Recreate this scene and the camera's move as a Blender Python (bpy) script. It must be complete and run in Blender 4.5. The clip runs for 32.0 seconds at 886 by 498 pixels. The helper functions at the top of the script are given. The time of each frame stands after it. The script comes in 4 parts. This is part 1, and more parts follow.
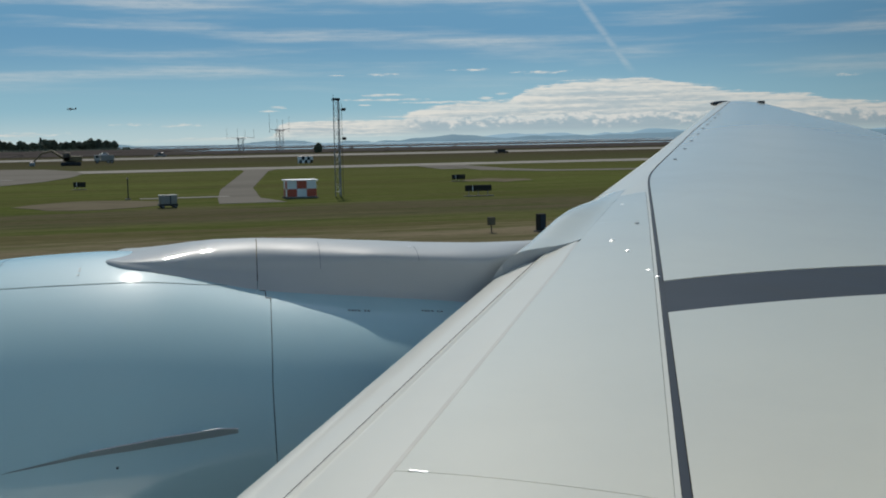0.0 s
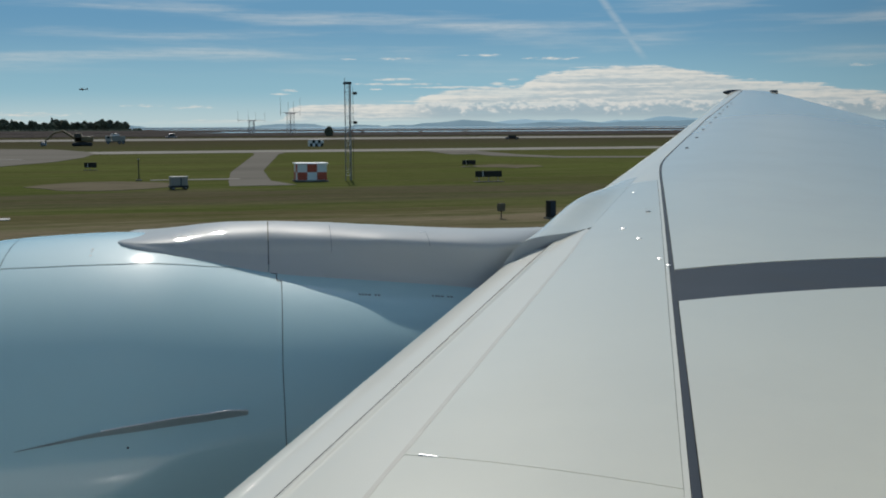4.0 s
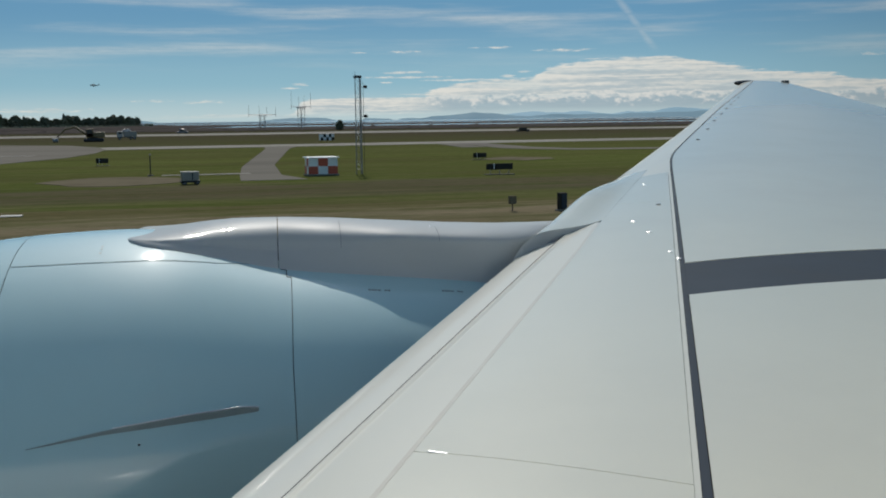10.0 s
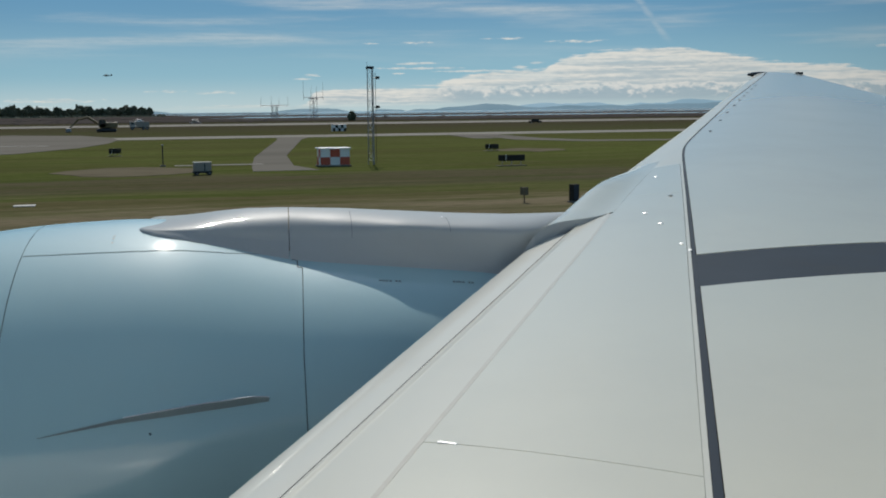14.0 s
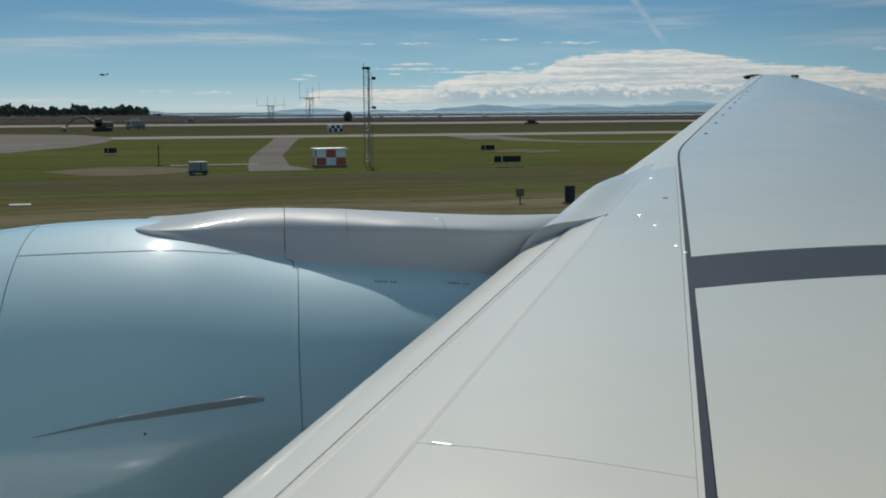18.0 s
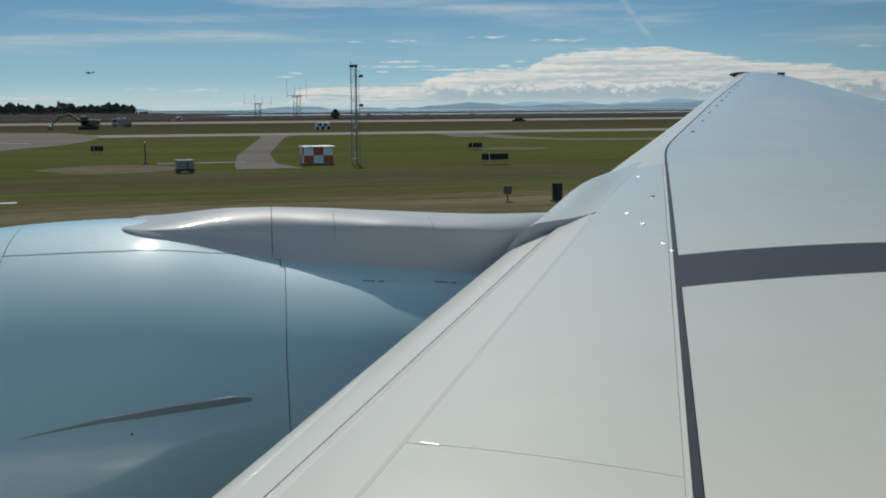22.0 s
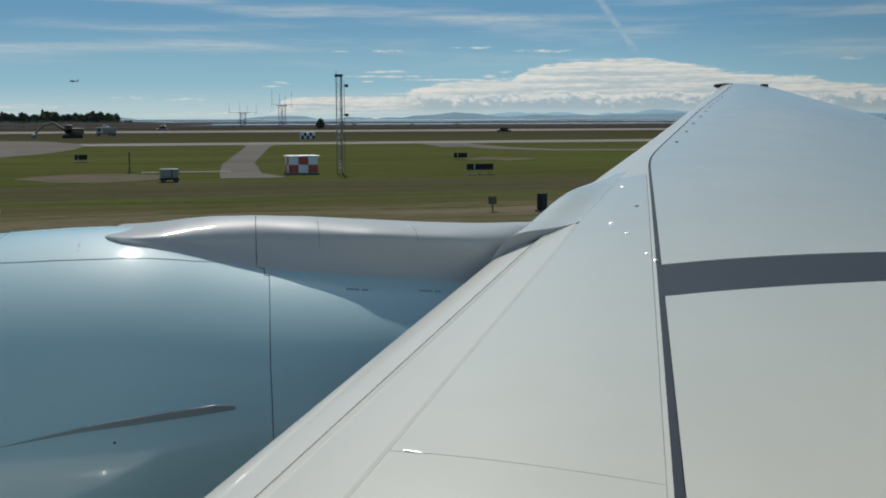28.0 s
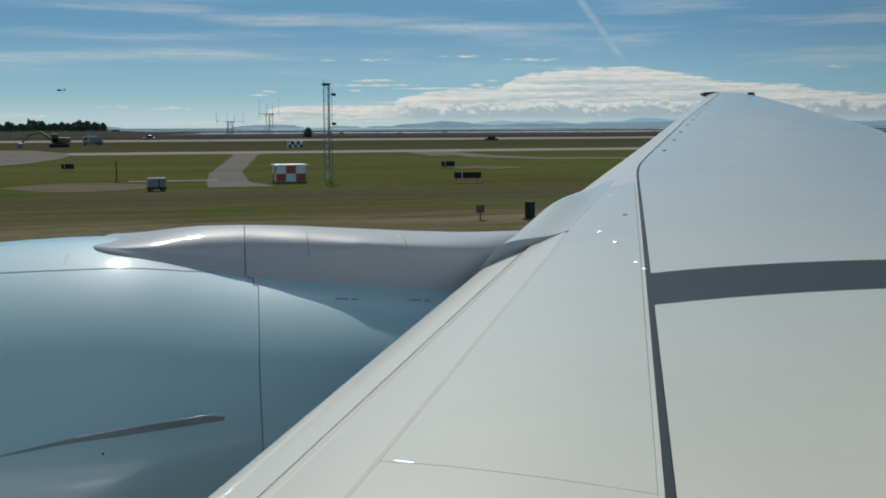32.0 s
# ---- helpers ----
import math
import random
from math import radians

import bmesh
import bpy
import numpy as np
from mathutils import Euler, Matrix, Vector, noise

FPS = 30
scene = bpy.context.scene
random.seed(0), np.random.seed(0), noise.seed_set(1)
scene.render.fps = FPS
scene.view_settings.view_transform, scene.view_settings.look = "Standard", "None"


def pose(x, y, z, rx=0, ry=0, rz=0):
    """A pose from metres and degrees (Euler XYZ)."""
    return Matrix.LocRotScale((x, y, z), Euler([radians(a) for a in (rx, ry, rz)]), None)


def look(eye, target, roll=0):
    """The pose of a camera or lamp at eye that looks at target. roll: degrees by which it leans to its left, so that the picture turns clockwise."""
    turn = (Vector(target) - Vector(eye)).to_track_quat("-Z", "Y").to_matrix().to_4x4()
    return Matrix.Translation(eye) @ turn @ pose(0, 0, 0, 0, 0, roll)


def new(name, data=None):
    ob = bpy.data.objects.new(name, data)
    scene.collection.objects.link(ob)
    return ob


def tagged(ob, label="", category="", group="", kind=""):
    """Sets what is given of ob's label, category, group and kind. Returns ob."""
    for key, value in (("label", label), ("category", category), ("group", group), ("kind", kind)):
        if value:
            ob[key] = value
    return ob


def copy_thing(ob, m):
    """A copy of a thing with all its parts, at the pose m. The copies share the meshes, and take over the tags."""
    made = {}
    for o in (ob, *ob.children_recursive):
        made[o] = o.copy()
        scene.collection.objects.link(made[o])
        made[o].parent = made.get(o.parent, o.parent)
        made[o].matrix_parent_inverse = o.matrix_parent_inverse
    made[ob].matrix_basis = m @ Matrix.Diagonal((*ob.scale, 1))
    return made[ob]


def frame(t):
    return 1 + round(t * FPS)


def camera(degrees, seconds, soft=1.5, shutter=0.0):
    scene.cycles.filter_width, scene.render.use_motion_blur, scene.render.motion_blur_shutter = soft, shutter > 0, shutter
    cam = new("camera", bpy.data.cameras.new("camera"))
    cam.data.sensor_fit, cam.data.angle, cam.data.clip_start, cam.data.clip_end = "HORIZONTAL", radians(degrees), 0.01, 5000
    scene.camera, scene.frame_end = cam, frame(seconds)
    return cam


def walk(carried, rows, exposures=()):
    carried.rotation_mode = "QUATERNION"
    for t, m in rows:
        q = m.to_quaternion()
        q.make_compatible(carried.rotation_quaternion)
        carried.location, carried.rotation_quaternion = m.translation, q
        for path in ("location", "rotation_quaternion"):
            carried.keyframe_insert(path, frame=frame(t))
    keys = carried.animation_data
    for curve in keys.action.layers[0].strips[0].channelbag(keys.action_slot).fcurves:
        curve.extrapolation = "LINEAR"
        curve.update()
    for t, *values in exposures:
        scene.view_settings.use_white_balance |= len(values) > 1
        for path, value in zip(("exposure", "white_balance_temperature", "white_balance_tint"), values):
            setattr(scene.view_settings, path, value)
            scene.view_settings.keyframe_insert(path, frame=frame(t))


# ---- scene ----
EYE_Z = 5.8
cam = camera(42.0, 32.0, soft=1.95)
# seconds, sway in metres, yaw, pitch, roll in degrees: hand-held at a cabin window
HELD = [
    (0, -0.009, 0.004, -0.013, -16.70, -5.42, 1.00), (0.5, -0.010, 0.005, -0.012, -16.68, -5.50, 1.00), (1, -0.011, 0.000, -0.011, -16.66, -5.50, 0.97),
    (1.5, -0.009, 0.006, -0.011, -16.55, -5.55, 0.80), (2, -0.015, 0.007, -0.014, -16.54, -5.63, 0.73), (2.5, -0.016, 0.004, -0.013, -16.38, -5.78, 0.66),
    (3, -0.015, 0.012, -0.014, -16.31, -5.88, 0.52), (3.5, -0.023, 0.002, -0.013, -16.23, -6.00, 0.25), (5.5, -0.010, -0.005, -0.006, -16.02, -6.39, 0.48),
    (6, -0.002, -0.002, -0.009, -15.74, -6.40, 0.72), (6.5, -0.008, 0.002, -0.008, -15.75, -6.11, 0.97), (7, -0.013, -0.011, -0.005, -15.72, -6.26, 1.03),
    (7.5, -0.008, -0.001, -0.012, -15.65, -6.37, 0.50), (8, -0.010, 0.001, -0.005, -15.64, -6.48, 0.65), (8.5, -0.014, 0.001, -0.004, -15.69, -6.54, 0.64),
    (9, -0.008, 0.008, -0.011, -15.68, -6.43, 0.51), (9.5, -0.005, 0.005, -0.007, -15.69, -6.44, 0.53), (10, -0.007, 0.007, 0.000, -15.65, -6.49, 0.72),
    (10.5, -0.004, 0.006, -0.004, -15.52, -6.57, 0.42), (11, -0.005, 0.006, 0.000, -15.48, -6.66, 0.55), (11.5, -0.003, 0.008, -0.004, -15.29, -6.64, 0.49),
    (12, -0.005, 0.006, -0.000, -15.18, -6.67, 0.63), (12.5, -0.003, 0.006, -0.009, -15.05, -6.96, 0.12), (13, -0.008, -0.002, -0.003, -15.05, -7.07, 0.30),
    (13.5, 0.003, 0.011, -0.005, -15.02, -7.04, 0.57), (14, -0.001, 0.011, -0.003, -15.06, -6.92, 0.59), (14.5, -0.005, 0.012, 0.000, -15.11, -6.87, 0.46),
    (16.5, -0.003, 0.004, 0.000, -15.03, -6.90, 0.36), (17, 0.005, -0.003, -0.008, -15.01, -6.92, 0.14), (17.5, 0.001, -0.000, -0.001, -15.08, -6.93, 0.40),
    (18, -0.003, -0.003, 0.001, -15.28, -6.88, 0.31), (18.5, -0.002, -0.002, -0.004, -15.28, -6.79, 0.18), (19, 0.000, -0.000, 0.000, -15.21, -6.85, 0.42),
    (19.5, -0.004, -0.002, -0.001, -15.23, -6.94, 0.28), (20, -0.007, 0.001, -0.000, -15.32, -6.91, 0.14), (20.5, -0.004, 0.000, 0.005, -15.28, -6.97, 0.35),
    (21, -0.003, -0.006, 0.000, -15.34, -6.81, 0.18), (21.5, 0.001, -0.004, 0.000, -15.55, -6.90, 0.18), (22, -0.001, -0.001, 0.009, -15.89, -7.00, 0.39),
    (22.5, 0.001, -0.002, 0.005, -15.92, -6.87, 0.27), (23, -0.007, -0.003, 0.006, -16.04, -6.74, 0.15), (23.5, -0.005, -0.005, 0.003, -16.09, -6.73, 0.11),
    (24, -0.009, -0.009, 0.009, -16.06, -6.67, 0.16), (24.5, -0.003, -0.002, 0.005, -16.14, -6.86, 0.06), (25, -0.007, -0.008, 0.007, -16.28, -6.74, 0.09),
    (25.5, -0.006, -0.004, 0.007, -16.41, -6.69, 0.25), (27.5, -0.013, -0.012, 0.016, -16.81, -6.58, 0.17), (28, 0.000, -0.011, 0.003, -16.65, -6.51, 0.14),
    (28.5, -0.001, -0.005, 0.008, -16.61, -6.67, 0.30), (29, -0.009, -0.007, 0.011, -16.63, -6.78, 0.31), (29.5, -0.004, -0.006, 0.005, -16.60, -6.68, 0.28),
    (30, 0.003, 0.001, 0.007, -16.66, -6.53, 0.43), (30.5, 0.002, -0.001, 0.006, -16.85, -6.55, 0.47), (31, -0.010, 0.005, 0.015, -17.17, -6.30, 0.69),
    (31.5, -0.001, 0.006, 0.004, -17.14, -5.96, 0.38), (32, -0.008, -0.005, 0.007, -17.26, -6.09, 0.22),
]
walk(cam, [(t, pose(x, y, EYE_Z + z, 90 + p, 0, w) @ pose(0, 0, 0, 0, 0, -r)) for t, x, y, z, w, p, r in HELD],
     exposures=[(0.0, 0.0), (32.0, 0.0)])

# ---- sky, clouds and sun ----
SUN_EL, SUN_AZ = 44.0, 9.6
world = bpy.data.worlds.new("sky")
scene.world = world
world.use_nodes = True
wt = world.node_tree
wt.nodes.clear()


def wired(tree, kind, ins=()):
    """A node of a kind with its inputs set or linked."""
    n = tree.nodes.new(kind)
    for k, v in dict(ins).items():
        if isinstance(v, bpy.types.NodeSocket):
            tree.links.new(v, n.inputs[k])
        else:
            n.inputs[k].default_value = v
    return n


def mth(tree, op, a, b=0.0, c=0.0, clamp=False):
    n = wired(tree, "ShaderNodeMath", {0: a, 1: b, 2: c})
    n.operation, n.use_clamp = op, clamp
    return n.outputs[0]


def blend(tree, fac, a, b, how="MIX"):
    n = wired(tree, "ShaderNodeMix", {0: fac, 6: a, 7: b})
    n.data_type, n.blend_type = "RGBA", how
    return n.outputs[2]


def grain(tree, vec, scale, detail=4.0, rough=0.55):
    n = wired(tree, "ShaderNodeTexNoise", {"Vector": vec, "Scale": scale, "Detail": detail, "Roughness": rough})
    return n.outputs[0]


def ramp(tree, fac, lo, hi):
    n = wired(tree, "ShaderNodeMapRange", {0: fac, 1: lo, 2: hi, 3: 0.0, 4: 1.0})
    n.interpolation_type = "SMOOTHSTEP"
    return n.outputs[0]


sky = wt.nodes.new("ShaderNodeTexSky")
sky.sky_type, sky.sun_disc, sky.sun_elevation, sky.sun_rotation = "NISHITA", False, radians(SUN_EL), radians(SUN_AZ)
sky.air_density, sky.dust_density, sky.ozone_density, sky.altitude = 1.0, 0.3, 1.6, 0.0
way = wt.nodes.new("ShaderNodeTexCoord").outputs["Generated"]
sep = wired(wt, "ShaderNodeSeparateXYZ", {0: way})
AZ = mth(wt, "MULTIPLY", mth(wt, "ARCTAN2", sep.outputs[0], sep.outputs[1]), 57.2958)
EL = mth(wt, "MULTIPLY", mth(wt, "ARCSINE", sep.outputs[2]), 57.2958)


def cloud_space(kx, ky, off):
    return wired(wt, "ShaderNodeCombineXYZ", {0: mth(wt, "MULTIPLY", AZ, kx), 1: mth(wt, "MULTIPLY", EL, ky), 2: off}).outputs[0]


def puff(az, el, wide, high, wob, amount, lo, hi):
    """One bank of cloud: an oval in azimuth and elevation with a ragged edge."""
    dx = mth(wt, "DIVIDE", mth(wt, "SUBTRACT", AZ, az), wide)
    dy = mth(wt, "DIVIDE", mth(wt, "SUBTRACT", EL, el), high)
    d = mth(wt, "ADD", mth(wt, "MULTIPLY", dx, dx), mth(wt, "MULTIPLY", dy, dy))
    e = mth(wt, "ADD", mth(wt, "SUBTRACT", 1.0, d), mth(wt, "MULTIPLY", mth(wt, "SUBTRACT", wob, 0.5), amount))
    return ramp(wt, e, lo, hi)


streak = grain(wt, cloud_space(0.14, 3.4, 3.0), 1.0, 6.0, 0.6)
fine = grain(wt, cloud_space(1.6, 9.0, 1.0), 1.0, 5.0, 0.6)
cumul = grain(wt, cloud_space(0.75, 0.6, 21.0), 1.0, 6.0, 0.62)
billow = grain(wt, cloud_space(1.7, 2.6, 31.0), 1.0, 5.0, 0.6)
layer = grain(wt, cloud_space(0.22, 5.5, 15.0), 1.0, 6.0, 0.62)
veil = grain(wt, cloud_space(0.08, 1.1, 11.0), 1.0, 5.0, 0.55)
# a flat deck of layered cloud, stepped at its thin end: its upper edge by azimuth
TOPS = [(8.3, 0.25), (9.0, 1.02), (10.9, 1.15), (13.6, 1.12), (14.9, 1.2), (15.6, 1.55), (17.8, 1.88), (20.2, 1.92), (20.8, 2.38), (21.9, 2.60), (23.3, 2.76), (26.6, 2.82), (27.6, 2.66),
        (28.9, 2.46), (30.5, 2.2), (32.5, 1.98), (34.5, 1.82), (36.7, 1.5), (46.0, 0.9), (60.0, 0.6)]
top = wt.nodes.new("ShaderNodeValToRGB")
for k, (a, e) in enumerate(TOPS):
    stop = top.color_ramp.elements[k] if k < 2 else top.color_ramp.elements.new(1.0)
    stop.position, stop.color = a / 60.0, (e / 4.0, e / 4.0, e / 4.0, 1)
wt.links.new(mth(wt, "DIVIDE", AZ, 60.0), top.inputs[0])
depth = mth(wt, "SUBTRACT", mth(wt, "MULTIPLY", top.outputs[0], 4.0), EL)
ragged = mth(wt, "ADD", mth(wt, "MULTIPLY", mth(wt, "SUBTRACT", streak, 0.5), 0.9), mth(wt, "MULTIPLY", mth(wt, "SUBTRACT", fine, 0.5), 0.35))
cover = ramp(wt, mth(wt, "ADD", depth, ragged), -0.02, 0.13)
DECK = [(13.9, 2.22, 1.45, 0.085, fine, 2.8, 0.2, 1.2), (14.0, 1.99, 2.9, 0.07, fine, 2.8, 0.2, 1.2), (17.0, 1.83, 2.6, 0.08, fine, 2.8, 0.2, 1.2), (17.0, 1.43, 2.4, 0.09, fine, 2.8, 0.2, 1.2),
        (13.0, 1.74, 0.4, 0.05, fine, 2.8, 0.2, 1.2), (18.9, 2.0, 0.5, 0.08, fine, 2.8, 0.2, 1.2)]
for p in DECK:
    cover = mth(wt, "MAXIMUM", cover, mth(wt, "MULTIPLY", puff(*p), 0.9))
# thinner layers let the blue through
cover = mth(wt, "MULTIPLY", cover, mth(wt, "ADD", 0.80, mth(wt, "MULTIPLY", ramp(wt, streak, 0.36, 0.52), 0.2)), clamp=True)
small = [puff(8.75, 1.68, 0.6, 0.10, fine, 3.2, 0.35, 1.5), puff(8.25, 1.52, 0.65, 0.06, fine, 3.2, 0.35, 1.5), puff(13.9, 3.22, 1.2, 0.09, fine, 3.2, 0.35, 1.5), puff(11.6, 3.2, 0.9, 0.05, fine, 3.2, 0.35, 1.5),
         puff(17.3, 3.38, 0.45, 0.06, fine, 3.2, 0.35, 1.5), puff(18.6, 3.38, 1.0, 0.09, fine, 3.2, 0.35, 1.5), puff(21.6, 3.2, 2.0, 0.12, fine, 3.2, 0.35, 1.5),
         puff(19.8, 2.2, 0.55, 0.09, fine, 3.2, 0.35, 1.5), puff(35.9, 2.7, 0.8, 0.11, fine, 3.2, 0.35, 1.5), puff(4.2, 0.9, 1.4, 0.12, fine, 3.2, 0.35, 1.5),
         puff(1.8, 0.95, 1.2, 0.1, fine, 3.2, 0.35, 1.5), puff(-3.5, 0.55, 3.0, 0.16, fine, 3.2, 0.35, 1.5)]
for p in small:
    cover = mth(wt, "MAXIMUM", cover, mth(wt, "MULTIPLY", p, 0.92))
cover = mth(wt, "MULTIPLY", cover, ramp(wt, EL, 0.0, 0.5))
wisps = mth(wt, "MULTIPLY", mth(wt, "MULTIPLY", ramp(wt, veil, 0.44, 0.78), mth(wt, "MULTIPLY", ramp(wt, EL, 1.6, 4.0), ramp(wt, mth(wt, "ABSOLUTE", AZ), 120.0, 70.0))), 0.5)
# a short bright contrail, thin and slanting
lean = mth(wt, "ADD", mth(wt, "SUBTRACT", AZ, 26.0), mth(wt, "MULTIPLY", mth(wt, "SUBTRACT", EL, 3.2), 0.72))
trail = mth(wt, "MULTIPLY", mth(wt, "SUBTRACT", 1.0, ramp(wt, mth(wt, "ABSOLUTE", lean), 0.0, 0.34)), 0.23)
trail = mth(wt, "MULTIPLY", trail, mth(wt, "MULTIPLY", ramp(wt, EL, 2.9, 3.7), mth(wt, "SUBTRACT", 1.0, ramp(wt, EL, 9.0, 12.0))))
# higher up, broken cloud over the rest of the sky
aloft = mth(wt, "MULTIPLY", ramp(wt, grain(wt, way, 3.6, 6.0, 0.6), 0.42, 0.80), mth(wt, "MULTIPLY", ramp(wt, EL, 9.0, 16.0), 0.34))
cover = mth(wt, "MAXIMUM", mth(wt, "MAXIMUM", cover, wisps), mth(wt, "MAXIMUM", trail, aloft))
tone = mth(wt, "ADD", mth(wt, "MULTIPLY", layer, 0.65), mth(wt, "MULTIPLY", fine, 0.35))
shade = ramp(wt, mth(wt, "SUBTRACT", tone, mth(wt, "MULTIPLY", ramp(wt, depth, 0.1, 0.9), 0.07)), 0.34, 0.56)
cloud_col = blend(wt, shade, (0.43, 0.505, 0.535, 1), (0.70, 0.70, 0.655, 1))
# a row of cumulus heads along the foot of the deck: lit crowns, blue-grey undersides, haze below
crown = mth(wt, "ADD", 0.62, mth(wt, "MULTIPLY", cumul, 1.05))
below = mth(wt, "SUBTRACT", crown, EL)
under = mth(wt, "MULTIPLY", ramp(wt, below, 0.0, 0.05), ramp(wt, AZ, 13.5, 16.5))
body = blend(wt, ramp(wt, mth(wt, "ADD", below, mth(wt, "MULTIPLY", mth(wt, "SUBTRACT", billow, 0.5), 2.4)), 0.0, 0.45), (0.66, 0.67, 0.645, 1), (0.33, 0.43, 0.485, 1))
body = blend(wt, ramp(wt, EL, 0.62, 0.2), body, (0.40, 0.495, 0.525, 1))
cloud_col = blend(wt, mth(wt, "MULTIPLY", under, 0.9), cloud_col, body)
SKY_GAIN = 0.088
blue = blend(wt, 1.0, sky.outputs[0], (SKY_GAIN * 0.94, SKY_GAIN * 1.02, SKY_GAIN * 0.96, 1), "MULTIPLY")
# hand-set colours replace the low sky texture: deep blue that pales towards the horizon
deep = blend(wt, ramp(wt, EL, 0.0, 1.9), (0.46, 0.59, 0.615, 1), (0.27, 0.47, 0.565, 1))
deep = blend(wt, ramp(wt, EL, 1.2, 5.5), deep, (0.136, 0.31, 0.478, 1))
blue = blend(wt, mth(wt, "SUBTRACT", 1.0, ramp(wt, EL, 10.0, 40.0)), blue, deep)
# a dimming set by hand darkens the sky well away from the sun's side
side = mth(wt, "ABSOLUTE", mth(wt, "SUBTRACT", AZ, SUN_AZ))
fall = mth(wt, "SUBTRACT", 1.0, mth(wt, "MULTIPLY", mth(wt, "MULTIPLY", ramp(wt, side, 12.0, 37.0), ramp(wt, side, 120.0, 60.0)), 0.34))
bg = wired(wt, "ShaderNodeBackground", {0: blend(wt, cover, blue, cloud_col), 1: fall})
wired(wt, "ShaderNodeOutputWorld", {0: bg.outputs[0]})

sun = new("sun", bpy.data.lights.new("sun", "SUN"))
sun.data.energy, sun.data.angle, sun.data.color = 2.88, radians(0.6), (1.0, 0.95, 0.87)
to_sun = Vector((math.sin(radians(SUN_AZ)) * math.cos(radians(SUN_EL)), math.cos(radians(SUN_AZ)) * math.cos(radians(SUN_EL)), math.sin(radians(SUN_EL))))
sun.matrix_world = look(to_sun * 50, (0, 0, 0))


# ---- materials ----
def paint(name, col, rough=0.3, metal=0.0, coat=0.0, dirt=0.12, dirt_col=None, scale=2.0, bump=0.0, fine_scale=60.0, stretch=(1, 1, 1), spec=0.5, coat_rough=0.06, coat_ior=1.5):
    """A surface with grain and stains at two scales, in object space."""
    m = bpy.data.materials.new(name)
    m.use_nodes = True
    nt = m.node_tree
    b = nt.nodes["Principled BSDF"]
    co = nt.nodes.new("ShaderNodeTexCoord").outputs["Object"]
    mp = wired(nt, "ShaderNodeMapping", {"Vector": co, "Scale": stretch}).outputs[0]
    big, small_g = grain(nt, mp, scale, 5.0, 0.6), grain(nt, mp, fine_scale, 3.0, 0.6)
    dc = dirt_col or tuple(c * 0.55 for c in col)
    f = mth(nt, "MULTIPLY", ramp(nt, big, 0.42, 0.78), dirt * 2.2, clamp=True)
    f = mth(nt, "ADD", f, mth(nt, "MULTIPLY", mth(nt, "SUBTRACT", small_g, 0.5), dirt), clamp=True)
    nt.links.new(blend(nt, f, (*col, 1), (*dc, 1)), b.inputs["Base Color"])
    r = mth(nt, "ADD", rough, mth(nt, "MULTIPLY", mth(nt, "SUBTRACT", big, 0.5), rough * 0.5), clamp=True)
    nt.links.new(r, b.inputs["Roughness"])
    b.inputs["Metallic"].default_value = metal
    b.inputs["Specular IOR Level"].default_value = spec
    b.inputs["Coat Weight"].default_value = coat
    b.inputs["Coat IOR"].default_value = coat_ior
    b.inputs["Coat Roughness"].default_value = coat_rough
    if bump:
        bp = wired(nt, "ShaderNodeBump", {"Height": small_g, "Strength": bump, "Distance": 0.02})
        nt.links.new(bp.outputs[0], b.inputs["Normal"])
    return m


WING = paint("wing_paint", (0.60, 0.59, 0.485), 0.5, coat=1.0, coat_ior=1.65, dirt=0.12, dirt_col=(0.47, 0.46, 0.40), scale=0.6, fine_scale=1.9, bump=0.06, coat_rough=0.12, spec=0.09)
WING_EDGE = paint("leading_edge_paint", (0.58, 0.58, 0.51), 0.5, coat=0.6, coat_ior=1.5, dirt=0.06, dirt_col=(0.48, 0.47, 0.42), scale=0.8, fine_scale=3.0, bump=0.06, coat_rough=0.03, spec=0.09)
BARE = paint("slat_paint", (0.63, 0.635, 0.58), 0.5, coat=0.4, coat_ior=1.5, fine_scale=2.6, bump=0.05, dirt=0.07, dirt_col=(0.50, 0.48, 0.43), scale=1.2, coat_rough=0.08, spec=0.05)
SEAL = paint("sealant", (0.50, 0.475, 0.41), 0.5, coat=0.6, dirt=0.35, dirt_col=(0.56, 0.55, 0.48), scale=5.0, spec=0.09)
LINE = paint("panel_line", (0.20, 0.23, 0.24), 0.8, dirt=0.1, scale=3.0, spec=0.05)
DARK_GREY = paint("dark_grey_paint", (0.040, 0.052, 0.068), 0.7, coat=0.12, dirt=0.3, dirt_col=(0.055, 0.062, 0.07), scale=1.5, fine_scale=6.0, spec=0.04, coat_rough=0.1)
# near-black colour that stands in for shadow inside the gaps
GAP = paint("gap_shadow_dark", (0.03, 0.03, 0.034), 0.7, dirt=0.1)
NACELLE = paint("nacelle_paint", (0.39, 0.60, 0.64), 0.5, coat_ior=1.65, metal=0.0, coat=1.0, dirt=0.04, dirt_col=(0.33, 0.53, 0.58), scale=0.9, coat_rough=0.07, spec=0.2)
PYLON = paint("pylon_paint", (0.385, 0.415, 0.425), 0.45, coat=0.16, dirt=0.06, scale=1.4, coat_rough=0.05, spec=0.08)
CHROME = paint("polished_metal", (0.95, 0.95, 0.95), 0.48, metal=1.0, dirt=0.02)
BLACK = paint("black_rubber", (0.02, 0.02, 0.022), 0.6, dirt=0.1)
HULL = paint("fuselage_paint", (0.80, 0.80, 0.78), 0.3, coat=0.4, dirt=0.05, scale=0.5)
